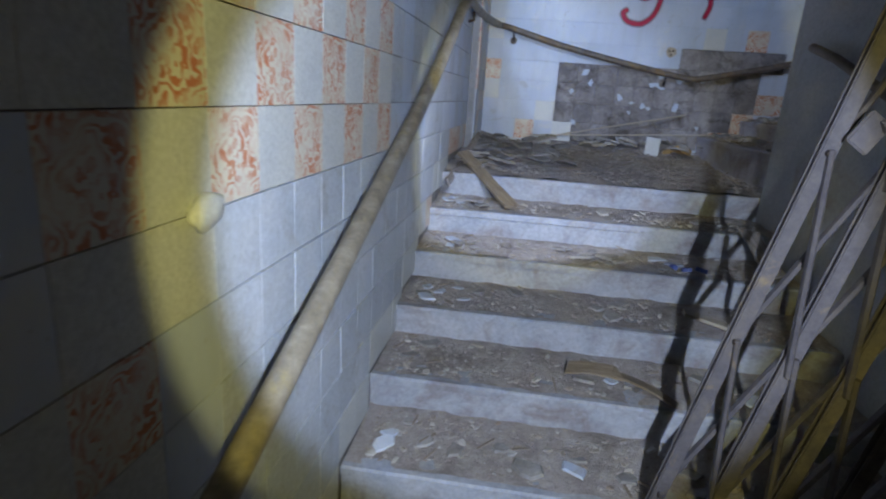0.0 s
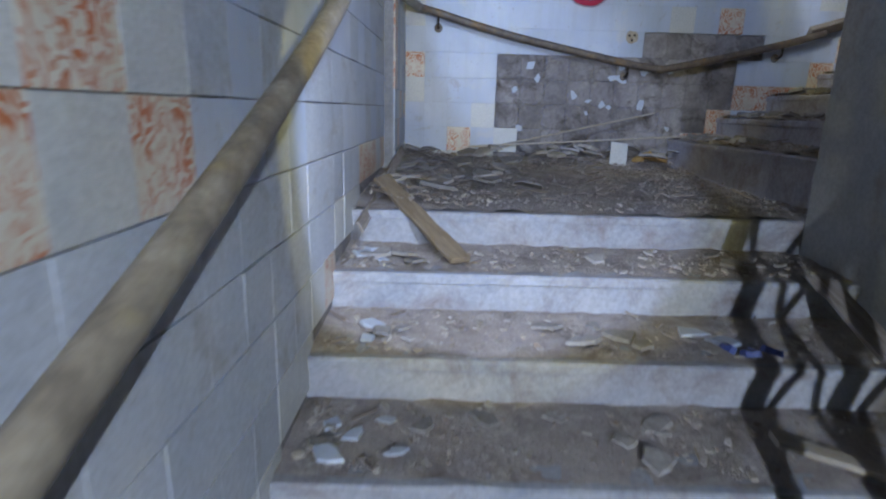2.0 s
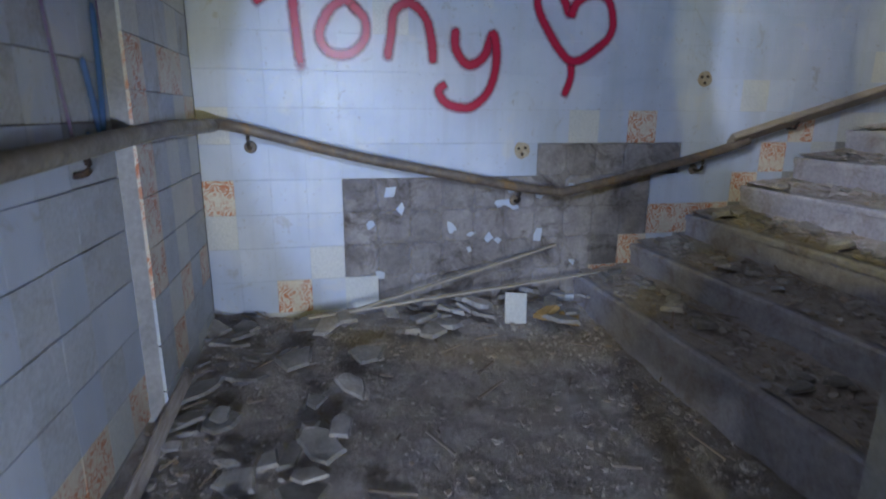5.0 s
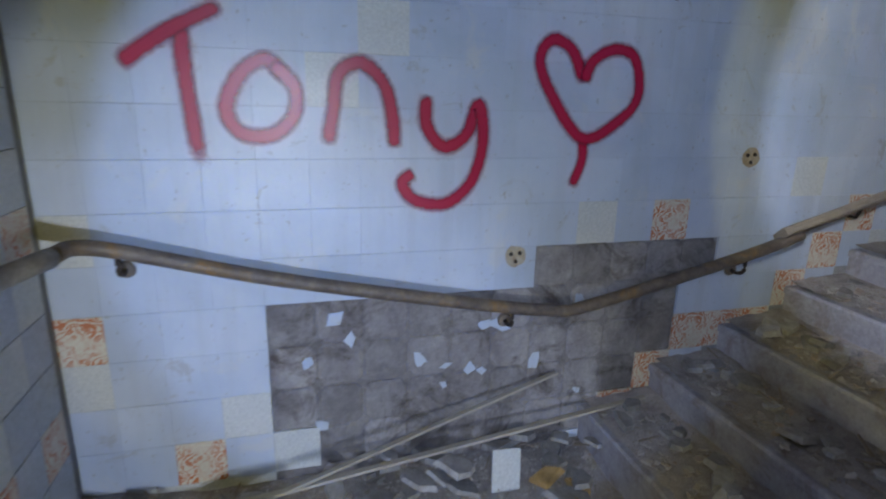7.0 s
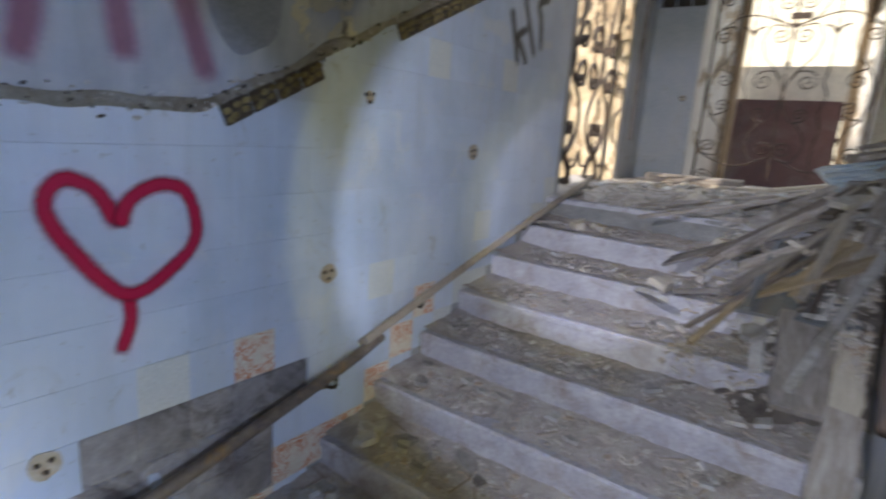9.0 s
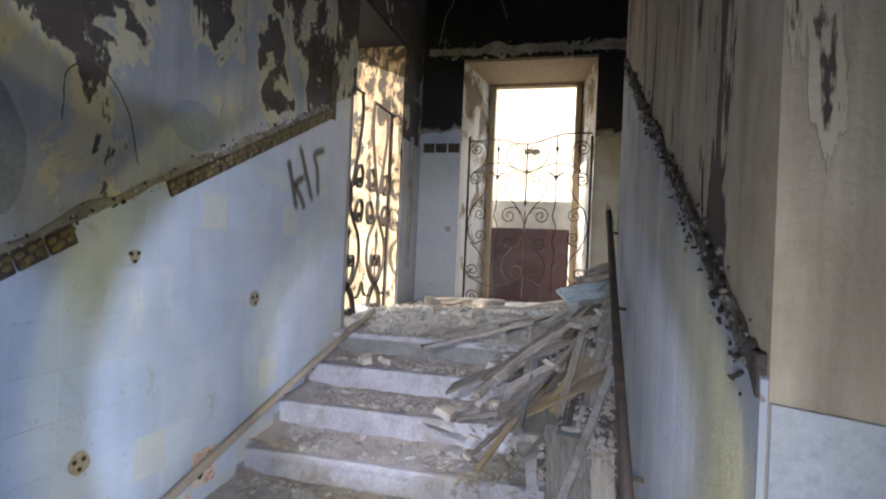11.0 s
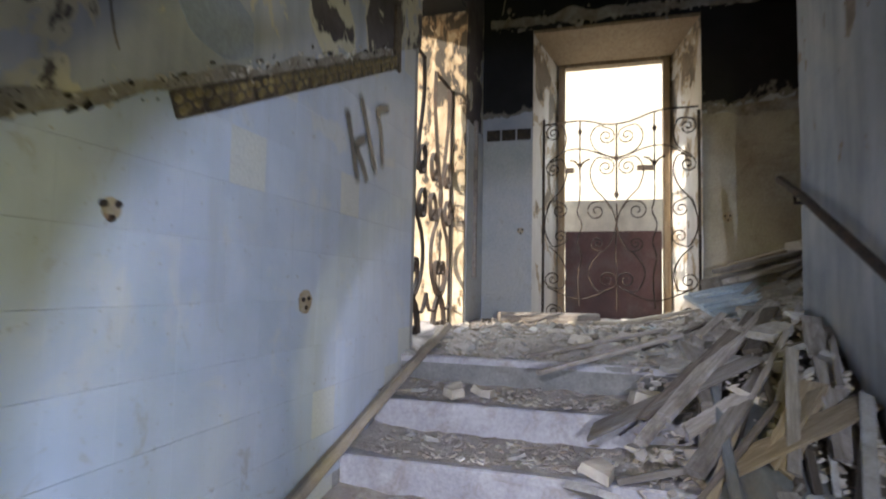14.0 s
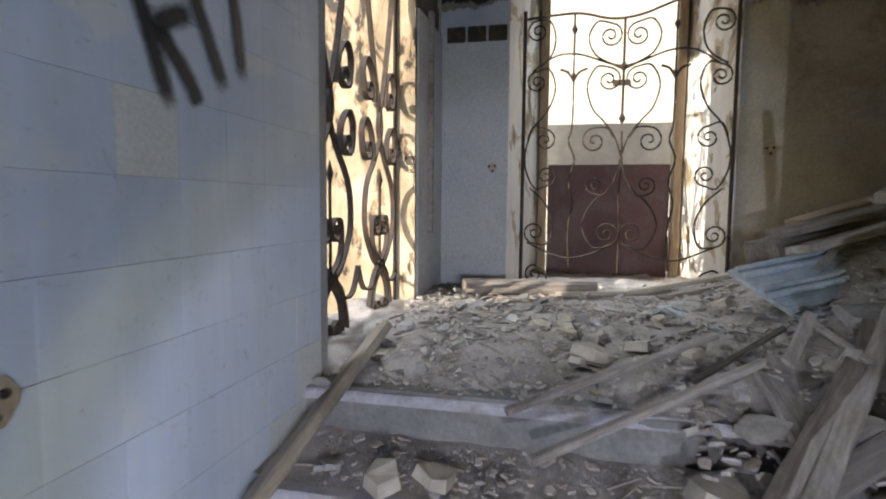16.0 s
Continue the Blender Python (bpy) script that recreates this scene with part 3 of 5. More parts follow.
# grit on the treads, landing and upper floor
def dirt(name, label, bm, material=m_dirt):
    ob = part(name, bm, material, smooth=True)
    return tagged(ob, label, "dust", kind="stuff")


for k in range(5):
    p, z = step_a(k)
    dirt("dust_layer", "grey dust and grit on a stair tread", bumpy(LEFT, INNER_X, p + 0.03, p + RUN_A + 0.01, lambda x, y, z=z, p=p: z + 0.004 + 0.03 * max(0.0, (y - p) / RUN_A - 0.35), 0.03, 0.010))
dirt("dust_layer", "trodden grey dust over the half landing", bumpy(LEFT, FOOT_B + 0.012, step_a(5)[0] + 0.02, BACK, lambda x, y: LANDING + 0.008 + 0.075 * max(0.0, (y - 4.6) / 0.9) + 0.06 * max(0.0, (0.0 - x) / 0.5) * max(0.0, min(1.0, (y - 3.5))), 0.035, 0.014))
for k in range(8):
    p, z = step_b(k)
    dirt("dust_layer", "brown dust and grit on a stair tread", bumpy(p + 0.03, p + RUN_B + 0.01, INNER, BACK, lambda x, y, z=z, p=p: z + 0.004 + 0.035 * max(0.0, (x - p) / RUN_B - 0.3) + 0.02 * max(0.0, (y - 5.3) / 0.2), 0.03, 0.012))


def heap(x, y):
    """Height of the rubble heap on the upper floor above it."""
    h = -0.035 + 0.065 * max(0.0, min(1.0, (x - 4.47) / 0.3)) + 0.05 * max(0.0, min(1.0, (x - 4.6) / 0.7))
    h += 0.66 * math.exp(-(((x - 5.8) / 0.7) ** 2 + ((y - 3.0) / 0.62) ** 2))
    h += 0.22 * math.exp(-(((x - 4.6) / 0.6) ** 2 + ((y - 3.5) / 0.5) ** 2))
    return h


dirt("rubble_bed", "brown rubble and dust heaped over the upper floor", bumpy(step_b(8)[0] + 0.02, END + 0.9, 1.2, BACK + 0.3, lambda x, y: HALL + heap(x, y), 0.04, 0.035, 6.0))

# ---- wall tiles ----
def tile_mesh(name, w, h, material, thick=0.012, wear=0.0004, joint=0.0004):
    bm = bmesh.new()
    e, f = joint * 0.4, joint
    back = [bm.verts.new(p) for p in ((-w / 2 + e, 0, -h / 2 + f), (w / 2 - e, 0, -h / 2 + f), (w / 2 - e, 0, h / 2 - f), (-w / 2 + e, 0, h / 2 - f))]
    mid = [bm.verts.new((v.co.x, -thick + wear, v.co.z)) for v in back]
    top = [bm.verts.new((v.co.x * (1 - 2 * wear / w), -thick, v.co.z * (1 - 2 * wear / h))) for v in back]
    for a, b in ((back, mid), (mid, top)):
        for k in range(4):
            bm.faces.new((a[k], a[(k + 1) % 4], b[(k + 1) % 4], b[k]))
    bm.faces.new(top)
    bmesh.ops.recalc_face_normals(bm, faces=bm.faces)
    return mesh_of(name, bm, material)


def lay(wall, pieces, limit=290):
    """Tiles as parts of a wall; those past the limit joined. pieces: (mesh, matrix)."""
    rest = {}
    for i, (me, m) in enumerate(pieces):
        if i < limit:
            ob = new("tile", me)
            ob.parent = wall
            ob.matrix_basis = m
        else:
            vs, fs = rest.setdefault(me.materials[0], ([], []))
            o = len(vs)
            vs += [tuple(m @ v.co) for v in me.vertices]
            fs += [[o + q for q in p.vertices] for p in me.polygons]
    for material, (vs, fs) in rest.items():
        me = bpy.data.meshes.new("tiles")
        me.from_pydata(vs, [], fs)
        me.materials.append(material)
        ob = new("tiles", me)
        ob.parent = wall
        tagged(ob, kind="stuff")


def bed_mesh(w):
    """A rounded pad of mortar with a low crown."""
    bm = bmesh.new()
    rings = []
    for s, d in ((1.0, 0.0), (0.985, 0.004), (0.90, 0.0075), (0.5, 0.0085)):
        ring = []
        for k in range(20):
            t = math.tau * k / 20
            x, z = math.cos(t), math.sin(t)
            r = w / 2 * s * min(1.0 / max(abs(x), abs(z)), 1.22)
            ring.append(bm.verts.new((x * r, -d, z * r)))
        rings.append(ring)
    for p, q in zip(rings, rings[1:]):
        for k in range(20):
            bm.faces.new((p[k], p[(k + 1) % 20], q[(k + 1) % 20], q[k]))
    bm.faces.new(rings[-1])
    bmesh.ops.recalc_face_normals(bm, faces=bm.faces)
    return mesh_of("mortar_bed", bm, m_mortar)


P = 0.1812
kinds = {"a": tile_mesh("tile", P, P, m_tile), "b": tile_mesh("tile", P, P, m_tile_cream), "o": tile_mesh("tile", P, P, m_orn), "m": bed_mesh(P * 0.97)}
rng = random.Random(11)
ORN_BACK = {(-2, -4), (-4, -1), (-4, -7), (9, -3), (10, -2), (12, -2), (9, 1), (8, -4), (13, -1), (14, 0), (15, 1), (11, -2)}


def missing(c, r):
    """Where the tiles fell off the back wall. c, r: column and row from the bare patch's upper left corner."""
    if r == 0 and 5.8 < c + 0.5 < 10.9:
        return True
    if r < 0 and c >= 0:
        return c + 0.5 < 10.4 + 0.85 * (r + 1) and not (r == -4 and c == 0)
    return False


pieces, beds = [], []
for c in range(-4, 25):
    for r in range(-6, 16):
        x, z = 0.247 + P * (c + 0.5), 1.937 + P * (r + 0.5)
        if z < 1.05 or z > border_z(x) + 0.19 or x > DOOR_L - 0.08 or (x > 1.7 and z < 1.2 + 0.469 * (x - 1.6)):
            continue
        jig = pose(x, FACE - 0.001, z, rng.uniform(-0.12, 0.12), rng.uniform(-0.1, 0.1), rng.uniform(-0.12, 0.12))
        if missing(c, r):
            beds.append((kinds["m"], jig))
        else:
            low = z < 1.45 + 0.469 * max(0.0, x - 1.7)
            k = "o" if (c, r) in ORN_BACK else "b" if rng.random() < (0.3 if low else 0.06) else "a"
            pieces.append((kinds[k], jig))
lay(bw, pieces)
part("mortar_coat", box(0.25, 2.22, FACE - 0.003, FACE + 0.001, 1.12, 2.11), m_mortar, bw)
for me, m in beds:
    m = m @ pose(0, -0.003 + 0.003 * rng.random(), 0, rng.uniform(-0.8, 0.8), rng.uniform(-1.5, 1.5), rng.uniform(-0.8, 0.8))
    ob = new("mortar_bed", me)
    ob.parent = bw
    ob.matrix_basis = m

wl = bpy.data.objects["wall_left"]
Q = 0.178
lk = {k: tile_mesh("tile", Q, Q, m, 0.012, 0.0004, j) for k, m, j in (("a", m_tile, 0.0015), ("g", m_tile_bare, 0.0030), ("b", m_tile_cream, 0.0015), ("o", m_orn, 0.0012))}
pieces = []
for c in range(-5, 24):
    for r in range(-8, 9):
        y, z = 0.842 + Q * (c + 0.5), 1.355 + Q * (r + 0.5)
        ground = FLOOR + max(0.0, min(6, (y - FOOT_A) / RUN_A + 0.5)) * RISE_A
        if y > 4.56 or z < ground + 0.02 or z > 2.75 + 0.2 * rng.random():
            continue
        low = r < 0 and c > -1
        if 0 <= r <= 2 and -2 <= c < 7:
            k = "o" if (c + r) % 2 == 0 else "b"
        elif (c, r) in ((-2, -2), (-4, -1), (-3, -4)):
            k = "o"
        elif z < ground + 0.19:
            k = "o" if rng.random() < 0.35 else "b"
        elif c < 0:
            k = "b" if rng.random() < 0.6 else "a"
        else:
            k = "g" if low or rng.random() < 0.5 else "a"
        j = 0.55 if low else 0.35
        sink = 0.002 * rng.random() if low else 0.0
        pieces.append((lk[k], pose(-0.015 - sink, y - 1.57, z + 0.001 * rng.uniform(-j, j), rng.uniform(-j, j), rng.uniform(-j, j), 90 + rng.uniform(-j, j))))
pieces.sort(key=lambda q: abs(q[1].translation.y - 0.2))
lay(wl, pieces)

# the pier's own tiles
pier = bpy.data.objects["wall_corner_pier"]
pieces = []
for col in range(6):
    for r in range(-1, 11):
        y, z = 4.555 + Q * (col + 0.5), 1.10 + Q * (r + 0.5)
        if y > BACK - 0.03:
            continue
        k = "o" if rng.random() < 0.14 else "b" if rng.random() < 0.6 else "g"
        pieces.append((lk[k], pose(-0.449, y, z, rng.uniform(-0.2, 0.2), 0, 90 + rng.uniform(-0.2, 0.2))))
lay(pier, pieces)

# sloping relief border and the plaster over it
def slope_panel(x0, x1, z_low, z_high, y0, y1, bm=None, steps=24):
    """A slab on the back wall whose lower edge follows z_low(x)."""
    bm = bm or bmesh.new()
    rows = []
    for i in range(steps + 1):
        x = x0 + (x1 - x0) * i / steps
        rows.append([bm.verts.new((x, y, z)) for y, z in ((y0, z_low(x)), (y0, z_high(x)), (y1, z_high(x)), (y1, z_low(x)))])
    for a, b in zip(rows, rows[1:]):
        for k in range(4):
            bm.faces.new((a[k], b[k], b[(k + 1) % 4], a[(k + 1) % 4]))
    bm.faces.new(rows[0])
    bm.faces.new(rows[-1][::-1])
    bmesh.ops.recalc_face_normals(bm, faces=bm.faces)
    return bm


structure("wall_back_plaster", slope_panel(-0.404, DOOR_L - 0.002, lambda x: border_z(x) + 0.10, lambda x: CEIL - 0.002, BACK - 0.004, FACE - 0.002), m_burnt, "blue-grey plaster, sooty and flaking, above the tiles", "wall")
wp = bpy.data.objects["wall_back_plaster"]


def mended(x, z, rx, rz, material):
    """A rounded skim of newer plaster on the old."""
    bm = bmesh.new()
    bmesh.ops.create_circle(bm, cap_ends=True, segments=40, radius=1.0)
    for v in bm.verts:
        k = 1 + 0.12 * noise.noise(v.co * 1.6 + Vector((x, z, 0)))
        v.co = Vector((v.co.x * rx * k, v.co.y * rz * k, 0))
    g = bmesh.ops.extrude_face_region(bm, geom=bm.faces[:])
    bmesh.ops.translate(bm, verts=[v for v in g["geom"] if isinstance(v, bmesh.types.BMVert)], vec=(0, 0, 0.003))
    bmesh.ops.recalc_face_normals(bm, faces=bm.faces)
    part("plaster_patch", bm, material, wp, "", pose(x, BACK - 0.004, z, 90))


mended(2.88, 3.86, 0.17, 0.11, m_skimblue)
mended(1.93, 3.58, 0.15, 0.24, m_skimgrey)
for k, pts in enumerate(([(2.22, 4.25), (2.28, 4.08), (2.30, 3.98)], [(2.30, 3.98), (2.42, 3.92), (2.50, 3.78), (2.55, 3.62)], [(2.30, 3.98), (2.22, 3.90), (2.20, 3.72)])):
    q = [(p.x + 0.012 * noise.noise(p * 11), BACK - 0.004, p.z + 0.012 * noise.noise(p * 13)) for p in smooth_path([(x, k, z) for x, z in pts], 6)]
    part("crack", tube(q, 0.0035, 4), m_edgedark, wp)

bt = thing("border", "sloping border of brown and yellow relief tiles, partly broken off", "tile border", kind="structure")
rng = random.Random(4)
ANG = math.degrees(math.atan(0.475))
relief = bmesh.new()
for u, w in ((-0.04, 0.012), (-0.015, -0.012), (0.008, 0.016), (0.03, -0.008), (0.045, 0.018), (-0.035, -0.02)):
    r = bmesh.ops.create_uvsphere(relief, u_segments=8, v_segments=6, radius=0.013)
    for v in r["verts"]:
        v.co = Vector((v.co.x * 1.35 + u, v.co.y * 0.35 - 0.012, v.co.z * 0.9 + w))
relief_me = mesh_of("relief", relief, m_relief)
x = 1.1
while x < 4.2:
    L = 0.122
    sl = x >= 1.74
    mid = x + L / 2 * (math.cos(radians(ANG)) if sl else 1)
    gone = rng.random() < (0.55 if not sl else 1.0 if 2.27 < x < 2.66 else 0.10)
    if not gone:
        w = L * rng.uniform(0.9, 0.98)
        tile = part("border_tile", box(-w / 2, w / 2, -0.012, 0.004, -0.038, 0.038, None, 0.004), m_border, bt, m=pose(mid, BACK - 0.006, border_z(mid) + 0.042, 0, -ANG if sl else 0, 0))
        r = new("relief", relief_me)
        r.parent = tile
    x += L * (math.cos(radians(ANG)) if sl else 1)
for i in range(2):
    part("border_tile", box(-0.085, 0.085, -0.012, 0.004, -0.045, 0.045, None, 0.004), m_border, bt, m=pose(4.27, BACK - 0.006, 4.32 + 0.175 * i, 0, 90, 0))
part("plaster_edge", slope_panel(-0.3, 4.2, lambda x: border_z(x) + 0.080 + 0.02 * noise.noise(Vector((x * 7, 1, 0))), lambda x: border_z(x) + 0.120 + 0.045 * noise.noise(Vector((x * 5, 0, 0))), BACK - 0.012, BACK + 0.002, None, 140), m_edge, bt)

def edge_crumbs(label, count, place, material, seed, size=(0.004, 0.020)):
    """Crumbs of plaster still clinging along a broken edge."""
    return shards("plaster_crumbs", label, count, place, size, material, seed, 0.45, 70)


def along_border(r):
    x = r.uniform(-0.2, 4.15)
    return (x, BACK - 0.006 - 0.006 * r.random(), border_z(x) + 0.10 + r.gauss(0, 0.022))


edge_crumbs("pale plaster crumbs clinging along the tile border", 420, along_border, m_chips, 1301)
edge_crumbs("dark mortar crumbs clinging along the tile border", 300, along_border, m_soot, 1302)

# ---- handrails ----
hr = thing("handrail", "worn brown pipe handrail sagging along the tiled walls", "handrail")
RX = -0.478
part("rail_pipe", tube(smooth_path([(RX - 0.06, -0.6, 0.33), (RX - 0.04, 0.3, 0.735), (RX - 0.025, 1.0, 1.01), (RX - 0.012, 2.0, 1.40), (RX + 0.002, 2.6, 1.665), (RX + 0.01, 3.0, 1.86), (RX + 0.015, 3.42, 2.07), (RX + 0.02, 3.54, 2.11)], 4) + smooth_path([(RX + 0.025, 3.68, 2.165), (RX + 0.05, 4.8, 2.21), (-0.34, 5.30, 2.215)], 4), 0.031, 12), m_lightrail, hr, smooth=True)
part("rail_pipe", tube(smooth_path([(-0.34, 5.33, 2.215), (-0.24, 5.42, 2.205), (0.32, 5.43, 2.06), (1.10, 5.43, 1.905), (1.38, 5.43, 1.862), (1.56, 5.43, 1.868), (2.32, 5.43, 2.045), (2.62, 5.43, 2.135)], 6), 0.027, 12), m_rail, hr, smooth=True)
wr = thing("wooden_handrail", "broad worn wooden handrail board torn loose along the stairs", "handrail")
part("rail_board", board_mesh(2.52, 0.10, 0.04, 31, 0.25, 0.012), m_veneer_pale, wr, m=Matrix.Translation((3.72, 5.415, 2.475)) @ Vector((2.38, -0.05, 0.675)).to_track_quat("X", "Z").to_matrix().to_4x4() @ pose(0, 0, 0, -38))
for x, z in ((2.95, 2.25), (4.05, 2.555)):
    part("bracket", tube([(x, 5.43, z), (x, 5.45, z - 0.05), (x, BACK, z - 0.05)], 0.008, 8), m_iron, wr)
for x, z in ((-0.2, 2.15), (1.21, 1.845), (2.33, 2.005)):
    br = part("bracket", tube(smooth_path([(x, 5.43, z + 0.03), (x, 5.43, z - 0.03), (x, 5.47, z - 0.05), (x, BACK, z - 0.045)], 5), 0.009, 8), m_iron, hr, smooth=True)
    bm = bmesh.new()
    bmesh.ops.create_cone(bm, cap_ends=True, segments=14, radius1=0.032, radius2=0.026, depth=0.012)
    part("rosette", bm, m_rail, br, m=pose(x, BACK - 0.004, z - 0.045, 90))
for y, z in ((0.5, 0.82), (4.25, 2.17)):
    part("bracket", tube(smooth_path([(RX, y, z), (RX, y, z - 0.06), (LEFT - 0.01, y, z - 0.07)], 5), 0.010, 8), m_iron, hr, smooth=True)

h2 = thing("handrail", "dark iron pipe handrail on the brown inner wall", "handrail")
part("rail_pipe", tube([(2.3, INNER + 0.07, 2.52), (3.3, INNER + 0.07, 2.99), (4.4, INNER + 0.07, 3.52), (4.74, INNER + 0.07, 3.66)], 0.02, 10), m_iron, h2, smooth=True)
for x in (2.6, 3.6, 4.5):
    z = 2.52 + 0.471 * (x - 2.3)
    part("bracket", tube([(x, INNER + 0.07, z), (x, INNER + 0.07, z - 0.05), (x, INNER - 0.01, z - 0.06)], 0.009, 8), m_iron, h2)
h3 = thing("handrail", "dark pipe handrail on the inner wall of the lower flight", "handrail")
part("rail_pipe", tube([(INNER_X - 0.07, 0.4, 0.95), (INNER_X - 0.07, 2.9, 1.86), (INNER_X - 0.07, 3.15, 1.93)], 0.022, 10), m_rail, h3, smooth=True)
part("bracket", tube([(INNER_X - 0.07, 2.0, 1.53), (INNER_X - 0.07, 2.0, 1.47), (INNER_X + 0.01, 2.0, 1.46)], 0.01, 8), m_iron, h3)

# ---- graffiti ----
def graffiti(name, label, strokes, width, material, y=BACK - 0.003):
    g = thing(name, label, "graffiti", pose(0, y, 0))
    for s in strokes:
        part("stroke", stroke(s, width), material, g)
    return g


WORD = [[(-0.15, 2.778), (-0.054, 2.85), (0.05, 2.913), (0.18, 2.975)], [(0.047, 2.913), (0.046, 2.777), (0.069, 2.459)],
        [(0.361, 2.752), (0.301, 2.813), (0.217, 2.765), (0.165, 2.656), (0.204, 2.573), (0.305, 2.564), (0.383, 2.631), (0.387, 2.73), (0.31, 2.806)],
        [(0.495, 2.525), (0.519, 2.662), (0.541, 2.776), (0.62, 2.813), (0.698, 2.743), (0.729, 2.627), (0.735, 2.515)],
        [(0.858, 2.718), (0.855, 2.608), (0.922, 2.526), (1.009, 2.568), (1.056, 2.683), (1.078, 2.547), (1.039, 2.396), (0.939, 2.31), (0.816, 2.324), (0.765, 2.39), (0.814, 2.432)]]
graffiti("graffiti_word", "red sprayed handwritten four-letter word on the tiled wall", WORD, 0.048, m_red)
HEART = [[(1.487, 2.766), (1.427, 2.888), (1.341, 2.925), (1.294, 2.853), (1.346, 2.731), (1.496, 2.56), (1.654, 2.628), (1.732, 2.729), (1.701, 2.869), (1.608, 2.9), (1.515, 2.851), (1.487, 2.766)], [(1.498, 2.57), (1.505, 2.47), (1.463, 2.36)]]
graffiti("graffiti_heart", "red sprayed heart outline on the tiled wall", HEART, 0.045, m_red)
TAG = [[(3.711, 3.863), (3.773, 3.715), (3.845, 3.533)], [(3.842, 3.975), (3.95, 3.784), (4.045, 3.61)], [(3.774, 3.70), (3.935, 3.78)], [(3.80, 3.72), (3.90, 3.62), (3.94, 3.56)], [(4.125, 3.656), (4.091, 3.848), (4.05, 3.94), (4.201, 4.001)]]
graffiti("graffiti_tag", "dripping black sprayed letters on the white wall", TAG, 0.046, m_inkblack)
FADED = [[(1.50, 3.60), (1.51, 3.42), (1.53, 3.25)], [(1.68, 3.58), (1.73, 3.40), (1.79, 3.22)], [(1.24, 3.55), (1.29, 3.38), (1.25, 3.22)]]
graffiti("graffiti_faded", "faded red-purple sprayed strokes on the plaster above the border", FADED, 0.075, m_redfade, BACK - 0.009)
ga = thing("graffiti_arrow", "bright blue sprayed arrow and faint purple lines on the tiled wall", "graffiti", pose(LEFT, 1.57, 0, 0, 0, -1.45) @ pose(0.0015, 0, 0, 0, 0, 90))
for pts, w, mat in (([(2.82, 2.44), (2.85, 2.33), (2.88, 2.19)], 0.045, m_blue), ([(2.95, 2.62), (2.93, 2.40), (2.90, 2.20)], 0.045, m_blue), ([(2.76, 2.20), (2.86, 2.185), (2.975, 2.19)], 0.05, m_blue), ([(2.62, 2.66), (2.65, 2.42), (2.70, 2.16)], 0.028, m_purple), ([(2.978, 2.70), (2.98, 2.45)], 0.02, m_purple)):
    part("stroke", stroke(pts, w), mat, ga)

# ---- far doorway ----
d1 = thing("door_1", "battered door frame, maroon lower panel, open to bright daylight", "door", kind="structure")
FX = END + 0.86
part("frame", box(FX - 0.06, FX + 0.06, 4.835, 4.90, TOP, 5.40, None, 0.006), m_doorwood, d1)
part("frame", box(FX - 0.06, FX + 0.06, 3.82, 3.885, TOP, 5.40, None, 0.006), m_doorwood, d1)
part("frame", box(FX - 0.06, FX + 0.06, 3.82, 4.90, 5.36, 5.44, None, 0.006), m_doorwood, d1)
part("lower_panel", box(FX - 0.02, FX + 0.02, 3.90, 4.825, TOP - 0.02, 3.655, None, 0.005), m_maroon, d1, "dull maroon sheet-metal panel")
part("upper_panel", box(FX + 0.30, FX + 0.34, 3.80, 4.90, 3.5, 4.02, None, 0.005), m_facade, d1, "ochre board beyond the panel")


def reveal(name, ya, yb, label):
    bm = bmesh.new()
    s = 1 if ya > yb else -1
    lo, hi = TOP - 0.02, EZ1 + 0.02
    v = [bm.verts.new(p) for p in ((END + 0.002, ya, lo), (FX + 0.07, yb, lo), (FX + 0.07, ya + s * 0.05, lo), (END + 0.002, ya + s * 0.05, lo))]
    w = [bm.verts.new((q.co.x, q.co.y, hi)) for q in v]
    bm.faces.new(v)
    bm.faces.new(w[::-1])
    for k in range(4):
        bm.faces.new((v[k], v[(k + 1) % 4], w[(k + 1) % 4], w[k]))
    bmesh.ops.recalc_face_normals(bm, faces=bm.faces)
    return structure(name, bm, m_peel, label, "wall")


reveal("reveal_a", EY1 - 0.004, 4.895, "peeling white plaster reveal beside the door frame")
reveal("reveal_b", EY0 + 0.004, 3.825, "sunlit white plaster reveal beside the door frame")
structure("reveal_head", box(END + 0.002, FX + 0.07, EY0, EY1, EZ1 - 0.03, EZ1 + 0.0), m_doorwood, "charred wooden lintel over the far doorway", "lintel")

# pale dado on the end wall and beside the gated doorway
structure("dado_end_a", box(END - 0.008, END + 0.001, EY1, BACK - 0.002, TOP, 4.40), m_dado, "blue-white tiled dado by the far doorway", "dado")
structure("dado_end_b", box(END - 0.008, END + 0.001, 1.2, EY0 - 0.002, TOP, 4.55), m_dado2, "dull cream dado by the far doorway", "dado")
structure("dado_back_end", box(DOOR_R, END - 0.01, BACK, FACE + 0.001, TOP, 4.45), m_dado, "white dado strip between two doorways", "dado")
be = thing("border", "short row of brown relief border tiles above the dado", "tile border", kind="structure")
for i in range(3):
    part("border_tile", box(-0.062, 0.062, -0.014, 0.002, -0.05, 0.05, None, 0.004), m_border, be, m=pose(END - 0.006, EY1 + 0.075 + 0.14 * i, 4.46, 0, 0, -90))

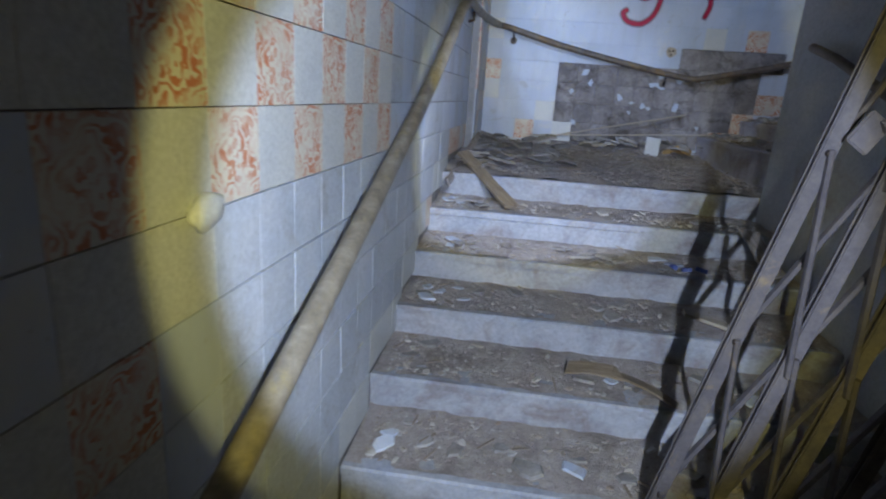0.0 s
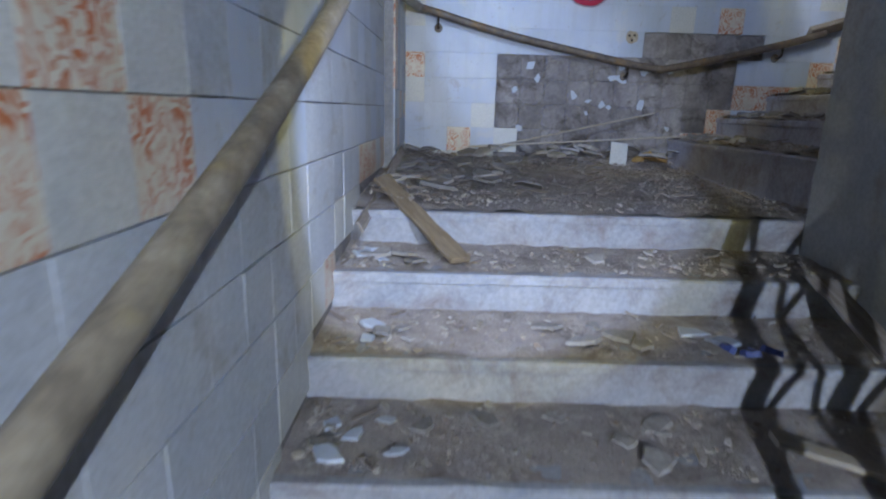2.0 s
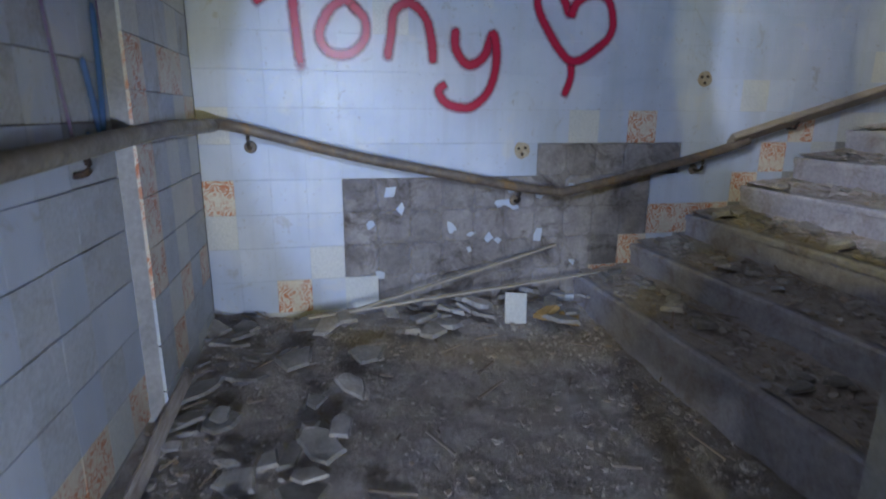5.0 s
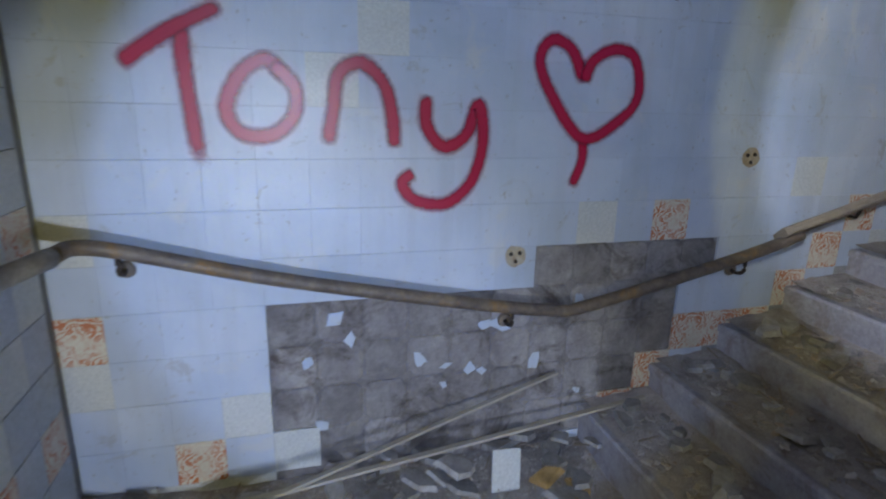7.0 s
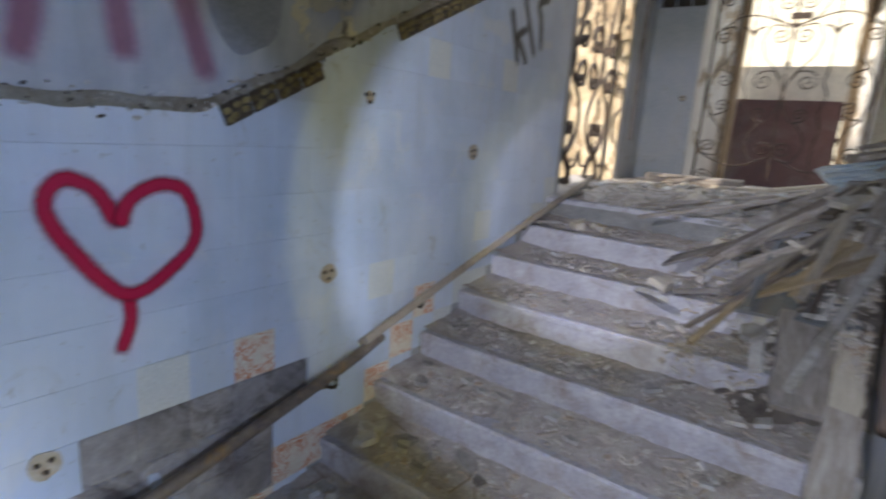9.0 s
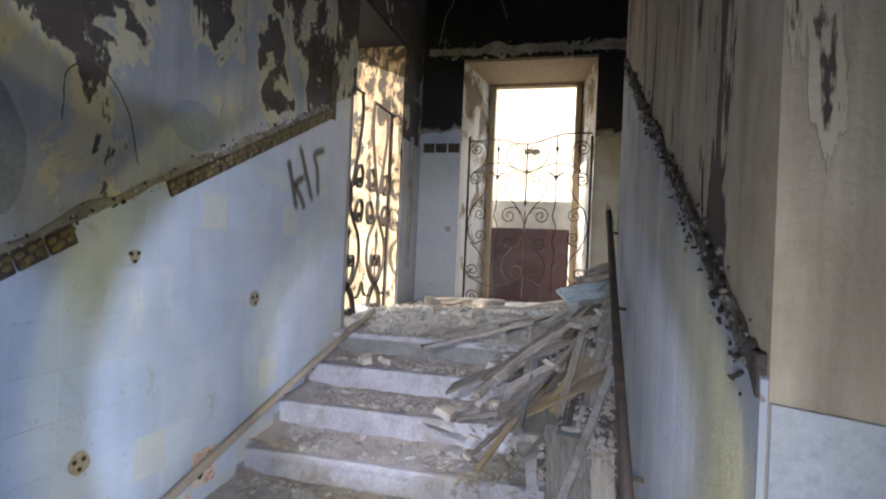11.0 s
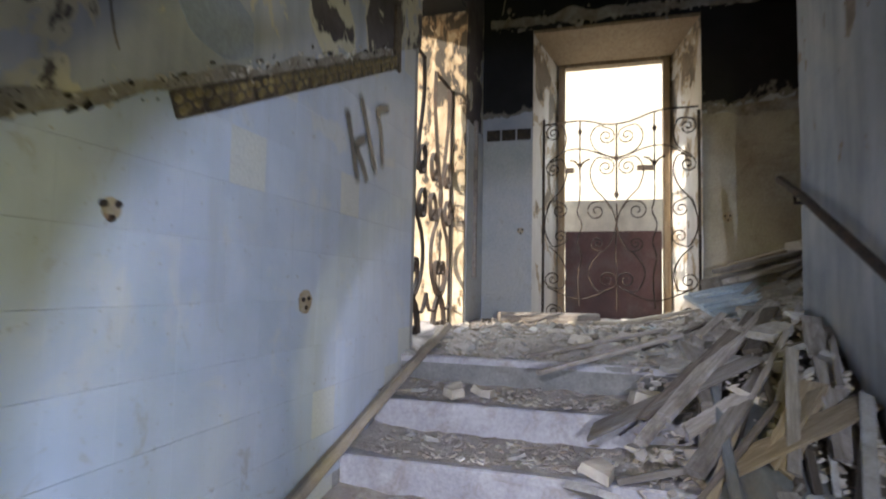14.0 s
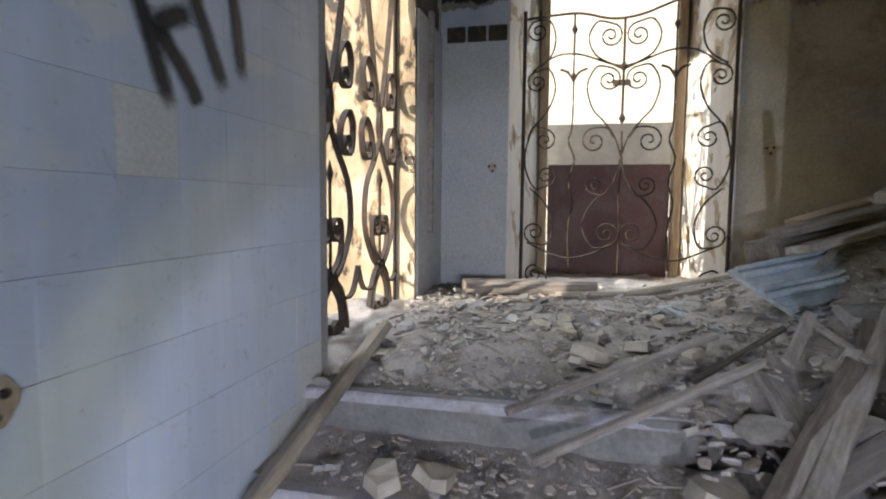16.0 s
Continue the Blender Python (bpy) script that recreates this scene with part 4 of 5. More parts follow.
# ---- wrought-iron gates ----
def curl(cu, cv, r, start, turns, sgn, tail=(), n=22):
    """A scroll in the plane u, v: a spiral that opens outwards to the angle start, then runs on through tail."""
    out = []
    for i in range(n + 1):
        k = i / n
        a = start - sgn * turns * math.tau * (1 - k)
        out.append((cu + r * (0.14 + 0.86 * k) * math.cos(a), cv + r * (0.14 + 0.86 * k) * math.sin(a)))
    if tail:
        pth = smooth_path([(u, 0, v) for u, v in [out[-1], *tail]], 7)
        out += [(p.x, p.z) for p in pth[1:]]
    return out


def bend(points, steps=7):
    return [(p.x, p.z) for p in smooth_path([(u, 0, v) for u, v in points], steps)]


def diamond(r, h):
    """A forged knob: two cones foot to foot."""
    bm = bmesh.new()
    for s in (-1, 1):
        bmesh.ops.create_cone(bm, cap_ends=True, segments=6, radius1=r, radius2=0.002, depth=h, matrix=pose(0, 0, s * h / 2, 0 if s > 0 else 180))
    return bm


def gate(name, label, at):
    """A scrolled iron gate in the plane y, z, its foot at the origin, spreading along -y."""
    g = thing(name, label, "gate", at)
    W, H, M = 1.267, 1.70, 0.617

    def rod(piece, pts, r=0.0062):
        part(piece, tube([(0, -M - u, v) for u, v in pts], r, 6), m_iron, g, smooth=True)

    for y in (0.0, -W):
        part("post", tube([(0, y, -0.06), (0, y, H + 0.03)], 0.012, 8), m_iron, g)
    rod("top_bar", bend([(-M, H - 0.02), (-0.3, H), (-0.08, H - 0.045), (0.1, H - 0.03), (0.35, H + 0.05), (W - M, H + 0.06)]), 0.008)
    rod("stem", [(0, H - 0.05), (0, 1.02)], 0.008)
    rod("stem", bend([(0, 0.96), (0.004, 0.8), (-0.006, 0.55), (0.004, 0.3), (0, 0.05)]), 0.007)
    for v in (1.36, 1.04):
        part("knob", diamond(0.022, 0.042), m_iron, g, m=pose(0, -M, v))
    for s in (-1, 1):
        u = s * 0.305
        rod("bar", bend([(u, H + (0.03 if s > 0 else -0.01)), (u, 1.4), (u, 1.02), (u - 0.02, 0.9), (u + 0.018, 0.78), (u - 0.016, 0.64), (u + 0.014, 0.5), (u - 0.012, 0.34), (u, 0.08)]), 0.0065)
        part("knob", diamond(0.02, 0.04), m_iron, g, m=pose(0, -M - u, H - 0.10))
        part("knob", diamond(0.018, 0.03), m_iron, g, m=pose(0, -M - u, 1.31))
        for w in (-1, 1):
            rod("leaf", bend([(u, 1.28), (u + w * 0.035, 1.335), (u + w * 0.085, 1.355)]), 0.0085)
        up = math.pi / 2
        sc = [
            curl(s * 0.085, 1.55, 0.078, up, 1.7, -s, [(s * 0.165, 1.64), (s * 0.215, 1.55), (s * 0.175, 1.44), (s * 0.07, 1.375), (0, 1.34)]),
            curl(s * 0.088, 1.28, 0.078, up, 1.7, -s, [(s * 0.165, 1.36), (s * 0.218, 1.25), (s * 0.185, 1.11), (s * 0.11, 1.02), (s * 0.04, 0.92), (0, 0.80)]),
            curl(s * 0.165, 0.90, 0.084, up, 1.5, s, [(s * 0.09, 0.98), (s * 0.05, 0.92)]),
            curl(s * 0.155, 0.62, 0.062, -up if s > 0 else 4.9, 1.6, -s, [(s * 0.10, 0.56), (s * 0.03, 0.67), (0, 0.80)]),
            curl(s * 0.078, 0.31, 0.085, -up, 1.7, s, [(s * 0.16, 0.22), (s * 0.225, 0.34), (s * 0.205, 0.45), (s * 0.12, 0.56)]),
            bend([(0, 1.36), (s * 0.10, 1.385), (s * 0.27, 1.445), (s * 0.42, 1.44), (s * 0.56, 1.35)]),
            bend([(s * 0.05, 0.24), (s * 0.2, 0.165), (s * 0.36, 0.15), (s * 0.58, 0.24)]),
        ]
        e = -M if s < 0 else W - M
        side = [
            curl(e - s * 0.085, 1.60, 0.072, up, 1.7, s, [(e - s * 0.16, 1.66), (e - s * 0.195, 1.55), (e - s * 0.16, 1.43), (e - s * 0.05, 1.35)]),
            curl(e - s * 0.085, 1.28, 0.07, up, 1.7, s, [(e - s * 0.16, 1.36), (e - s * 0.2, 1.24), (e - s * 0.155, 1.10), (e - s * 0.06, 0.98), (e - s * 0.015, 0.84)]),
            curl(e - s * 0.14, 0.91, 0.072, up, 1.6, -s, [(e - s * 0.07, 1.0), (e - s * 0.03, 0.92)]),
            curl(e - s * 0.15, 0.68, 0.068, -up, 1.6, s, [(e - s * 0.08, 0.60), (e - s * 0.02, 0.72), (e - s * 0.015, 0.84)]),
            curl(e - s * 0.085, 0.31, 0.075, -up, 1.6, -s, [(e - s * 0.17, 0.24), (e - s * 0.2, 0.37), (e - s * 0.15, 0.50), (e - s * 0.05, 0.60)]),
            curl(e - s * 0.085, 0.03, 0.062, up, 1.5, s, [(e - s * 0.15, 0.06), (e - s * 0.17, 0.0)]),
        ]
        for pts in sc + side:
            rod("scroll", pts)
    return g


gate("iron_gate", "rusty wrought-iron scroll gate standing before the far doorway", pose(END - 0.03, 4.955, TOP + 0.20))


def ribbon(points, depth=0.026, thick=0.011):
    """A flat iron strip on edge, bent in the plane x, z."""
    bm = bmesh.new()
    pts = [Vector((u, 0, v)) for u, v in points]
    rows = []
    for i, p in enumerate(pts):
        d = (pts[min(i + 1, len(pts) - 1)] - pts[max(i - 1, 0)]).normalized()
        nrm = Vector((-d.z, 0, d.x)) * thick / 2
        y = Vector((0, depth / 2, 0))
        rows.append([bm.verts.new(q) for q in (p - nrm - y, p + nrm - y, p + nrm + y, p - nrm + y)])
    for a, c in zip(rows, rows[1:]):
        for k in range(4):
            bm.faces.new((a[k], a[(k + 1) % 4], c[(k + 1) % 4], c[k]))
    bm.faces.new(rows[0][::-1])
    bm.faces.new(rows[-1])
    bmesh.ops.recalc_face_normals(bm, faces=bm.faces)
    return bm


def lyre_gate(name, label, at, hinge):
    """A gate leaf of crossing lyre curves in flat strip iron, with curls beside them."""
    g = thing(name, label, "gate", at)
    up = math.pi / 2
    for s in (-1, 1):
        part("strip", ribbon(bend([(s * 0.17, 1.95), (s * 0.19, 1.72), (s * 0.13, 1.45), (s * 0.045, 1.18), (-s * 0.02, 1.0), (s * 0.07, 0.84), (s * 0.20, 0.68), (s * 0.22, 0.48), (s * 0.11, 0.31), (0, 0.25)])), m_iron, g)
        part("strip", ribbon(bend([(0, 0.27), (s * 0.11, 0.20), (s * 0.17, 0.02), (s * 0.10, -0.10)])), m_iron, g)
        part("strip", ribbon(bend([(s * 0.02, 0.30), (s * 0.12, 0.17), (s * 0.24, 0.17), (s * 0.32, 0.29)])), m_iron, g)
        for u, v, r in ((0.165, 1.20, 0.085), (0.185, 0.90, 0.085)):
            part("curl", ribbon(curl(s * u, v - 0.03, r * 0.75, 0 if s > 0 else math.pi, 1.25, s, [(s * (u + 0.075), v + 0.06), (s * (u + 0.02), v + 0.12), (s * (u - 0.06), v + 0.05), (s * (u - 0.09), v - 0.08)]), 0.03), m_iron, g)
        part("curl", ribbon(curl(s * 0.062, 0.47, 0.058, up, 1.5, -s, [(s * 0.115, 0.50), (s * 0.10, 0.36), (0.0, 0.28)])), m_iron, g)
        part("curl", ribbon(curl(s * 0.06, 0.03, 0.056, -up, 1.5, s, [(s * 0.11, 0.0), (s * 0.10, 0.14), (0.0, 0.25)])), m_iron, g)
    part("stem", tube([(0, 0, 0.28), (0, 0, 0.74)], 0.008, 6), m_iron, g)
    part("knob", diamond(0.018, 0.06), m_iron, g, m=pose(0, 0, 0.72))
    part("post", tube([(hinge, 0, -0.02), (hinge, 0, 1.95)], 0.011, 8), m_iron, g)
    part("top_bar", ribbon([(hinge, 1.94), (-hinge * 0.7, 1.94)]), m_iron, g)
    return g


for x, hinge in ((4.97, -0.27), (5.60, 0.26)):
    lyre_gate("iron_gate", "rusty strip-iron gate leaf of lyre curves in the side doorway", pose(x, FACE + 0.12, HALL + 0.04), hinge)

# side doorway: outer yellow wall and jamb
structure("soffit", box(DOOR_L, DOOR_R, FACE + 0.01, FACE + WALL, DOOR_H - 0.04, DOOR_H - 0.002), m_black, "sooty soffit over the side doorway", "lintel")
structure("jamb", box(DOOR_R - 0.03, DOOR_R - 0.002, FACE, FACE + WALL, TOP, DOOR_H), m_jamb, "flaking yellow plaster jamb in the sun", "jamb")
cd = thing("conduit", "narrow wooden strip hanging beside the doorway", "conduit")
part("strip", box(6.10, 6.15, BACK - 0.03, BACK, 3.15, 4.5, None, 0.004), m_wood, cd)

# distant house across the terrace
fb = thing("house", "pale house front with small red windows in glare", "house")
part("wall", box(24.0, 26.0, -16.0, 22.0, -0.35, 19.0), m_facade, fb)
part("roof", box(23.6, 26.4, -16.5, 22.5, 19.0, 19.5), m_shutter, fb)
for i in range(8):
    y = -9.0 + 3.0 * i
    for dy in (-0.55, 0.55):
        w = part("window", box(23.94, 24.02, y + dy - 0.32, y + dy + 0.32, 12.3, 12.9), m_shutter, fb)
        part("sill", box(23.88, 24.0, y + dy - 0.4, y + dy + 0.4, 12.2, 12.29), m_facade, w)
    part("window", box(23.95, 24.02, y - 0.3, y + 0.3, 7.65, 7.85), m_iron, fb)

# flaked edges of plaster round the far doorway, and cracks in the soot
ed = thing("plaster_edge", "ragged cream edge of fallen plaster over the far doorway", "plaster edge", pose(0, 0, 0, 0, 0, -90), kind="structure")
part("edge", slope_panel(-5.45, -3.2, lambda x: 5.47 + 0.05 * noise.noise(Vector((x * 5, 2, 0))), lambda x: 5.54 + 0.09 * noise.noise(Vector((x * 3.5, 0, 5))), END - 0.035, END + 0.002, None, 90), m_edge, ed)
part("edge", slope_panel(-3.62, -2.3, lambda x: 4.54 + 0.04 * noise.noise(Vector((x * 5, 4, 0))), lambda x: 4.60 + 0.05 * noise.noise(Vector((x * 4, 7, 5))) + 0.1 * (x + 3.4), END - 0.022, END + 0.002, None, 50), m_edge, ed)
for k, pts in enumerate(([(-5.35, 5.6), (-5.28, 5.9), (-5.22, 6.05), (-5.12, 6.5)], [(-5.15, 6.25), (-4.9, 6.22), (-4.7, 6.05), (-4.62, 5.85)])):
    q = [(x + 0.02 * noise.noise(Vector((x * 9, z * 9, k))), END - 0.001, z) for x, _, z in smooth_path([(x, 0, z) for x, z in pts], 6)]
    part("crack", tube(q, 0.006, 4), m_edge, ed)

# grimy dado and broken border on the inner wall
structure("dado_inner", slope_panel(INNER_X + 0.003, 4.618, lambda x: 1.0, lambda x: 3.2 + 0.479 * (x - 1.5), INNER, INNER + 0.009), m_innerdado, "grimy grey-white dado on the inner wall", "dado")
dl = structure("dado_lower", slope_panel(-2.9, INNER - 0.001, lambda y: -0.1, lambda y: 3.15 - 0.43 * max(0.0, min(2.2, 3.3 - y)), -INNER_X, 0.009 - INNER_X), m_dado, "white glazed dado on the inner wall of the lower flight", "dado")
dl.matrix_basis = pose(0, 0, 0, 0, 0, 90)
structure("border_inner", slope_panel(INNER_X + 0.01, 4.60, lambda x: 3.175 + 0.479 * (x - 1.5) + 0.02 * noise.noise(Vector((x * 5, 3, 0))) + 0.012 * noise.noise(Vector((x * 31, 3, 0))), lambda x: 3.215 + 0.479 * (x - 1.5) + 0.025 * noise.noise(Vector((x * 4, 9, 0))) + 0.014 * noise.noise(Vector((x * 27, 9, 0))), INNER, INNER + 0.012, None, 400), m_edgedark, "charred broken border along the inner wall", "border")

def along_inner(r):
    x = r.uniform(INNER_X + 0.05, 4.58)
    return (x, INNER + 0.010 + 0.008 * r.random(), 3.195 + 0.479 * (x - 1.5) + r.gauss(0, 0.035))


edge_crumbs("charred crumbs along the broken border of the inner wall", 420, along_inner, m_soot, 1303, (0.003, 0.014))
edge_crumbs("pale crumbs along the broken border of the inner wall", 260, along_inner, m_edge, 1304, (0.003, 0.014))
edge_crumbs("flaked plaster clinging over the far doorway", 260, lambda r: (END - 0.02 * r.random(), r.uniform(3.2, 5.45), 5.50 + r.gauss(0, 0.035)), m_edge, 1305, (0.01, 0.06))
edge_crumbs("flaked plaster along the top of the cream dado", 120, lambda r: (END - 0.014 * r.random(), r.uniform(2.3, 3.6), 4.56 + r.gauss(0, 0.03)), m_edge, 1306, (0.01, 0.05))

lump = bmesh.new()
bmesh.ops.create_icosphere(lump, subdivisions=3, radius=1.0)
for v in lump.verts:
    k = 1 + 0.25 * noise.noise(v.co * 1.7)
    v.co = Vector((v.co.x * 0.022, v.co.y * 0.045, v.co.z * 0.032 + 0.008 * v.co.y)) * k
tagged(part("filler_lump", lump, m_tile_cream, None, "", pose(LEFT - 0.008, 0.80, 1.36), True), "white lump of filler stuck on the tiled wall", "filler")

# ---- folding lattice gate at the stair foot ----
lg = thing("folding_gate", "dusty grey folding steel lattice gate, half shut and leaning", "gate", pose(0.435, 1.52, FLOOR, 0, 12, -4))
N, GH, GAP = 6, 2.05, 0.165
for i in range(N):
    for y in (-0.013, 0.013):
        part("upright", box(i * GAP - 0.021, i * GAP + 0.021, y - 0.007, y + 0.007, 0.02, GH, None, 0.004), m_lattice, lg)
for i in range(N - 1):
    for z in (-0.30, 0.26, 0.82, 1.38):
        for s in (1, -1):
            x0, x1 = (i * GAP, (i + 1) * GAP)[::s]
            lo, hi = max(z, 0.04), z + 0.62
            k = (lo - z) / 0.62
            part("lattice_bar", tube([(x0 + (x1 - x0) * k, 0.026 * s, lo), (x1, 0.026 * s, hi)], 0.021, 6, None, 0.4), m_lattice, lg)
            bm = bmesh.new()
            bmesh.ops.create_cone(bm, cap_ends=True, segments=8, radius1=0.012, radius2=0.009, depth=0.07)
            part("rivet", bm, m_iron, lg, m=pose(x1, 0, hi - 0.01, 90))
part("latch_bar", tube([(0.36, -0.03, 1.78), (0.07, -0.05, 1.52)], 0.018, 8), m_lattice, lg)
part("latch_plate", box(-0.035, 0.035, -0.006, 0.006, -0.045, 0.045, None, 0.004), m_lattice, lg, m=pose(0.05, -0.05, 1.50, 0, 20, 12))

# ---- rubble on the lower flight and landing ----
def on_tread_a(k, left=1.0):
    p, z = step_a(k)

    def place(rng):
        u = rng.random()
        if rng.random() < left:
            u = u ** 2.2
        y = p + 0.05 + (RUN_A - 0.07) * rng.random()
        return (LEFT + 0.06 + (INNER_X - LEFT - 0.12) * u, y, z + 0.005 + 0.03 * max(0.0, (y - p) / RUN_A - 0.35) + 0.004 * rng.random())

    return place


for k in range(5):
    shards("tile_chips", "broken tile and plaster bits scattered on a tread", 320, on_tread_a(k, 0.5), (0.004, 0.022), m_rubble, 20 + k)
    shards("white_chips", "pale broken tile corners lying on a tread", 70, on_tread_a(k, 0.5), (0.008, 0.034), m_chips, 320 + k)
    shards("white_chips", "small white plaster chips on a tread", 90, on_tread_a(k, 0.3), (0.002, 0.010), m_chips, 40 + k, 0.5)


def on_landing(rng):
    while True:
        x, y = rng.uniform(LEFT + 0.1, FOOT_B), rng.uniform(3.55, BACK - 0.03)
        d = min((x - LEFT) / 0.8, (BACK - y) / 0.9, (FOOT_B - x) / 0.7 + 0.3)
        if rng.random() < 0.10 + 1.0 * math.exp(-2.6 * d):
            return (x, y, LANDING + 0.012 + 0.085 * max(0.0, (y - 4.6) / 0.9) + 0.05 * max(0.0, -x / 0.5) + 0.01 * rng.random())


shards("plaster_bits", "broken plaster and tile bits strewn over the landing", 1900, on_landing, (0.004, 0.024), m_rubble, 61)
shards("white_chips", "white plaster crumbs over the landing dust", 2600, on_landing, (0.002, 0.008), m_chips, 62, 0.5)

rng = random.Random(77)
for i in range(48):
    x = LEFT + 0.16 + 0.75 * rng.random() ** 1.6
    y = rng.uniform(3.8, 5.3)
    fragment("plaster_slab", "flat broken slab of grey plaster on the landing", "plaster slab", (x, y, LANDING + 0.05 + 0.08 * max(0.0, (y - 4.6)) + 0.05 * rng.random()), rng.uniform(0.05, 0.15), m_slab, 300 + i, 0.09, "plaster slabs on the landing", 18)
for i in range(24):
    x = rng.uniform(0.2, 1.6)
    y = BACK - 0.08 - 0.4 * rng.random() ** 1.5
    fragment("plaster_slab", "broken plaster slab heaped at the wall foot", "plaster slab", (x, y, LANDING + 0.08 + 0.09 * max(0.0, (y - 4.6)) + 0.03 * rng.random()), rng.uniform(0.05, 0.13), m_slab, 360 + i, 0.2, "plaster slabs on the landing", 22)
for k, n in ((0, 13), (1, 14), (2, 15), (3, 15), (4, 15)):
    p, z = step_a(k)
    for i in range(n):
        u = rng.random() ** 2.4
        fragment("tile_fragment", "broken piece of wall tile lying on a step", "tile fragment", (LEFT + 0.12 + 1.6 * u, p + 0.10 + 0.22 * rng.random(), z + 0.02), rng.uniform(0.035, 0.085), m_slab if rng.random() < 0.7 else m_tile, 400 + 20 * k + i, 0.14, "tile fragments on the steps", 10)

plank((-0.43, 3.76, 1.20), (-0.06, 3.20, 0.955), 0.085, 0.022, m_veneer, "pale bare plank leaning over the top step", 1, roll=8, ragged=0.25)
plank((-0.47, 3.35, 1.05), (-0.40, 4.75, 1.27), 0.05, 0.012, m_wood, "thin strip of loose skirting along the wall foot", 2, "skirting_strip", "skirting", roll=60)
plank((0.30, 5.30, 1.28), (1.46, 5.485, 1.535), 0.026, 0.012, m_lath, "thin pale lath leaning on the bare wall", 3, "lath", "lath", ragged=0.2)
plank((0.05, 5.28, 1.26), (1.90, 5.44, 1.385), 0.030, 0.012, m_lath, "long pale lath lying along the wall foot", 4, "lath", "lath", ragged=0.2)
plank((0.22, 2.14, 0.475), (0.46, 2.10, 0.50), 0.085, 0.008, m_veneer, "bent brown strip of veneer on a step", 5, "veneer_strip", "veneer", roll=10, bow=0.015)
plank((0.42, 2.12, 0.49), (0.66, 1.99, 0.45), 0.075, 0.008, m_veneer, "bent brown strip of veneer on a step", 6, "veneer_strip", "veneer", roll=-12, bow=0.015)
plank((0.80, 2.50, 0.66), (1.05, 2.40, 0.625), 0.06, 0.018, m_lath, "short cream batten on a step", 7, "batten", "batten", ragged=0.3)
plank((1.22, 3.02, 0.97), (1.27, 2.70, 0.81), 0.10, 0.015, m_wood, "broken board leaning by the inner wall", 8, ragged=0.4)
plank((0.5, 4.35, 1.125), (0.57, 4.20, 1.122), 0.012, 0.008, m_wood, "small dark splinter on the dust", 9, "splinter", "splinter")
for i, (x, y) in enumerate(((0.80, 2.80), (0.86, 2.77), (0.93, 2.79))):
    fragment("blue_rag", "crumpled blue plastic scrap on a step", "plastic scrap", (x, y, 0.785), 0.045, m_bluerag, 500 + i, 0.5, "blue scraps", 30)
for i, (x, y) in enumerate(((1.32, 5.22), (1.42, 5.14), (1.36, 5.08))):
    fragment("ochre_shard", "ochre glazed shard among the plaster", "shard", (x, y, LANDING + 0.12), 0.09, m_ochre, 520 + i, 0.35, "ochre shards", 25)
tl = thing("loose_tile", "cream wall tile standing in the rubble", "tile", pose(1.16, 5.28, 1.235, -18, 8, 6))
part("slab", box(-0.065, 0.065, -0.006, 0.006, -0.085, 0.085, None, 0.002), m_tile_cream, tl)

# scraps of white left on the bare mortar, and drilled fixings
rng = random.Random(9)
for i in range(16):
    x, z = rng.uniform(0.3, 1.7), rng.uniform(1.3, 1.9)
    verts, faces = [], []
    shard_into(verts, faces, rng, (0, 0, 0), rng.uniform(0.02, 0.06), 0.003, 2)
    me = bpy.data.meshes.new("glaze_scrap")
    me.from_pydata(verts, [], faces)
    me.materials.append(m_tile)
    ob = new("glaze_scrap", me)
    ob.parent = bw
    ob.matrix_basis = pose(x, FACE - 0.010, z, 90, 0, 0)


def fixing(at, label, r=0.05):
    f = thing("wall_fixing", label, "wall fixing", at, "old wall fixings")
    bm = bmesh.new()
    bmesh.ops.create_circle(bm, cap_ends=True, segments=14, radius=r)
    for v in bm.verts:
        v.co *= 1 + 0.22 * noise.noise(v.co * 30 + Vector((at.translation.x, 0, 0)))
    g = bmesh.ops.extrude_face_region(bm, geom=bm.faces[:])
    bmesh.ops.translate(bm, verts=[v for v in g["geom"] if isinstance(v, bmesh.types.BMVert)], vec=(0, 0, 0.003))
    bmesh.ops.recalc_face_normals(bm, faces=bm.faces)
    part("plaster_patch", bm, m_ochrestain, f)
    for k in range(3):
        bm = bmesh.new()
        bmesh.ops.create_cone(bm, cap_ends=True, segments=10, radius1=0.010, radius2=0.008, depth=0.01)
        part("plug", bm, m_iron, f, m=pose(0.022 * math.cos(k * 2.1 + 0.6), 0.022 * math.sin(k * 2.1 + 0.6), 0.003))


for x, z in ((2.338, 2.48), (1.241, 2.08), (3.425, 3.015)):
    fixing(pose(x, BACK - 0.0005, z, 90), "rust-stained patch with three drilled holes in the tiles", 0.046)
fixing(pose(2.555, BACK - 0.0005, 3.25, 90), "small rusty fixing mark in the tiles", 0.026)
fixing(pose(END - 0.009, 5.16, 3.58, 90, 0, -90), "small rusty holes in the dado", 0.03)
fixing(pose(END - 0.010, 3.478, 3.677, 90, 0, -90), "rusty bracket stub in the cream dado", 0.04)

# ---- rubble on the upper flight ----
def on_tread_b(k):
    p, z = step_b(k)

    def place(rng):
        y = rng.uniform(INNER + 0.05, BACK - 0.04)
        x = p + 0.05 + (RUN_B - 0.07) * rng.random()
        return (x, y, z + 0.006 + 0.035 * max(0.0, (x - p) / RUN_B - 0.3) + 0.006 * rng.random())

    return place


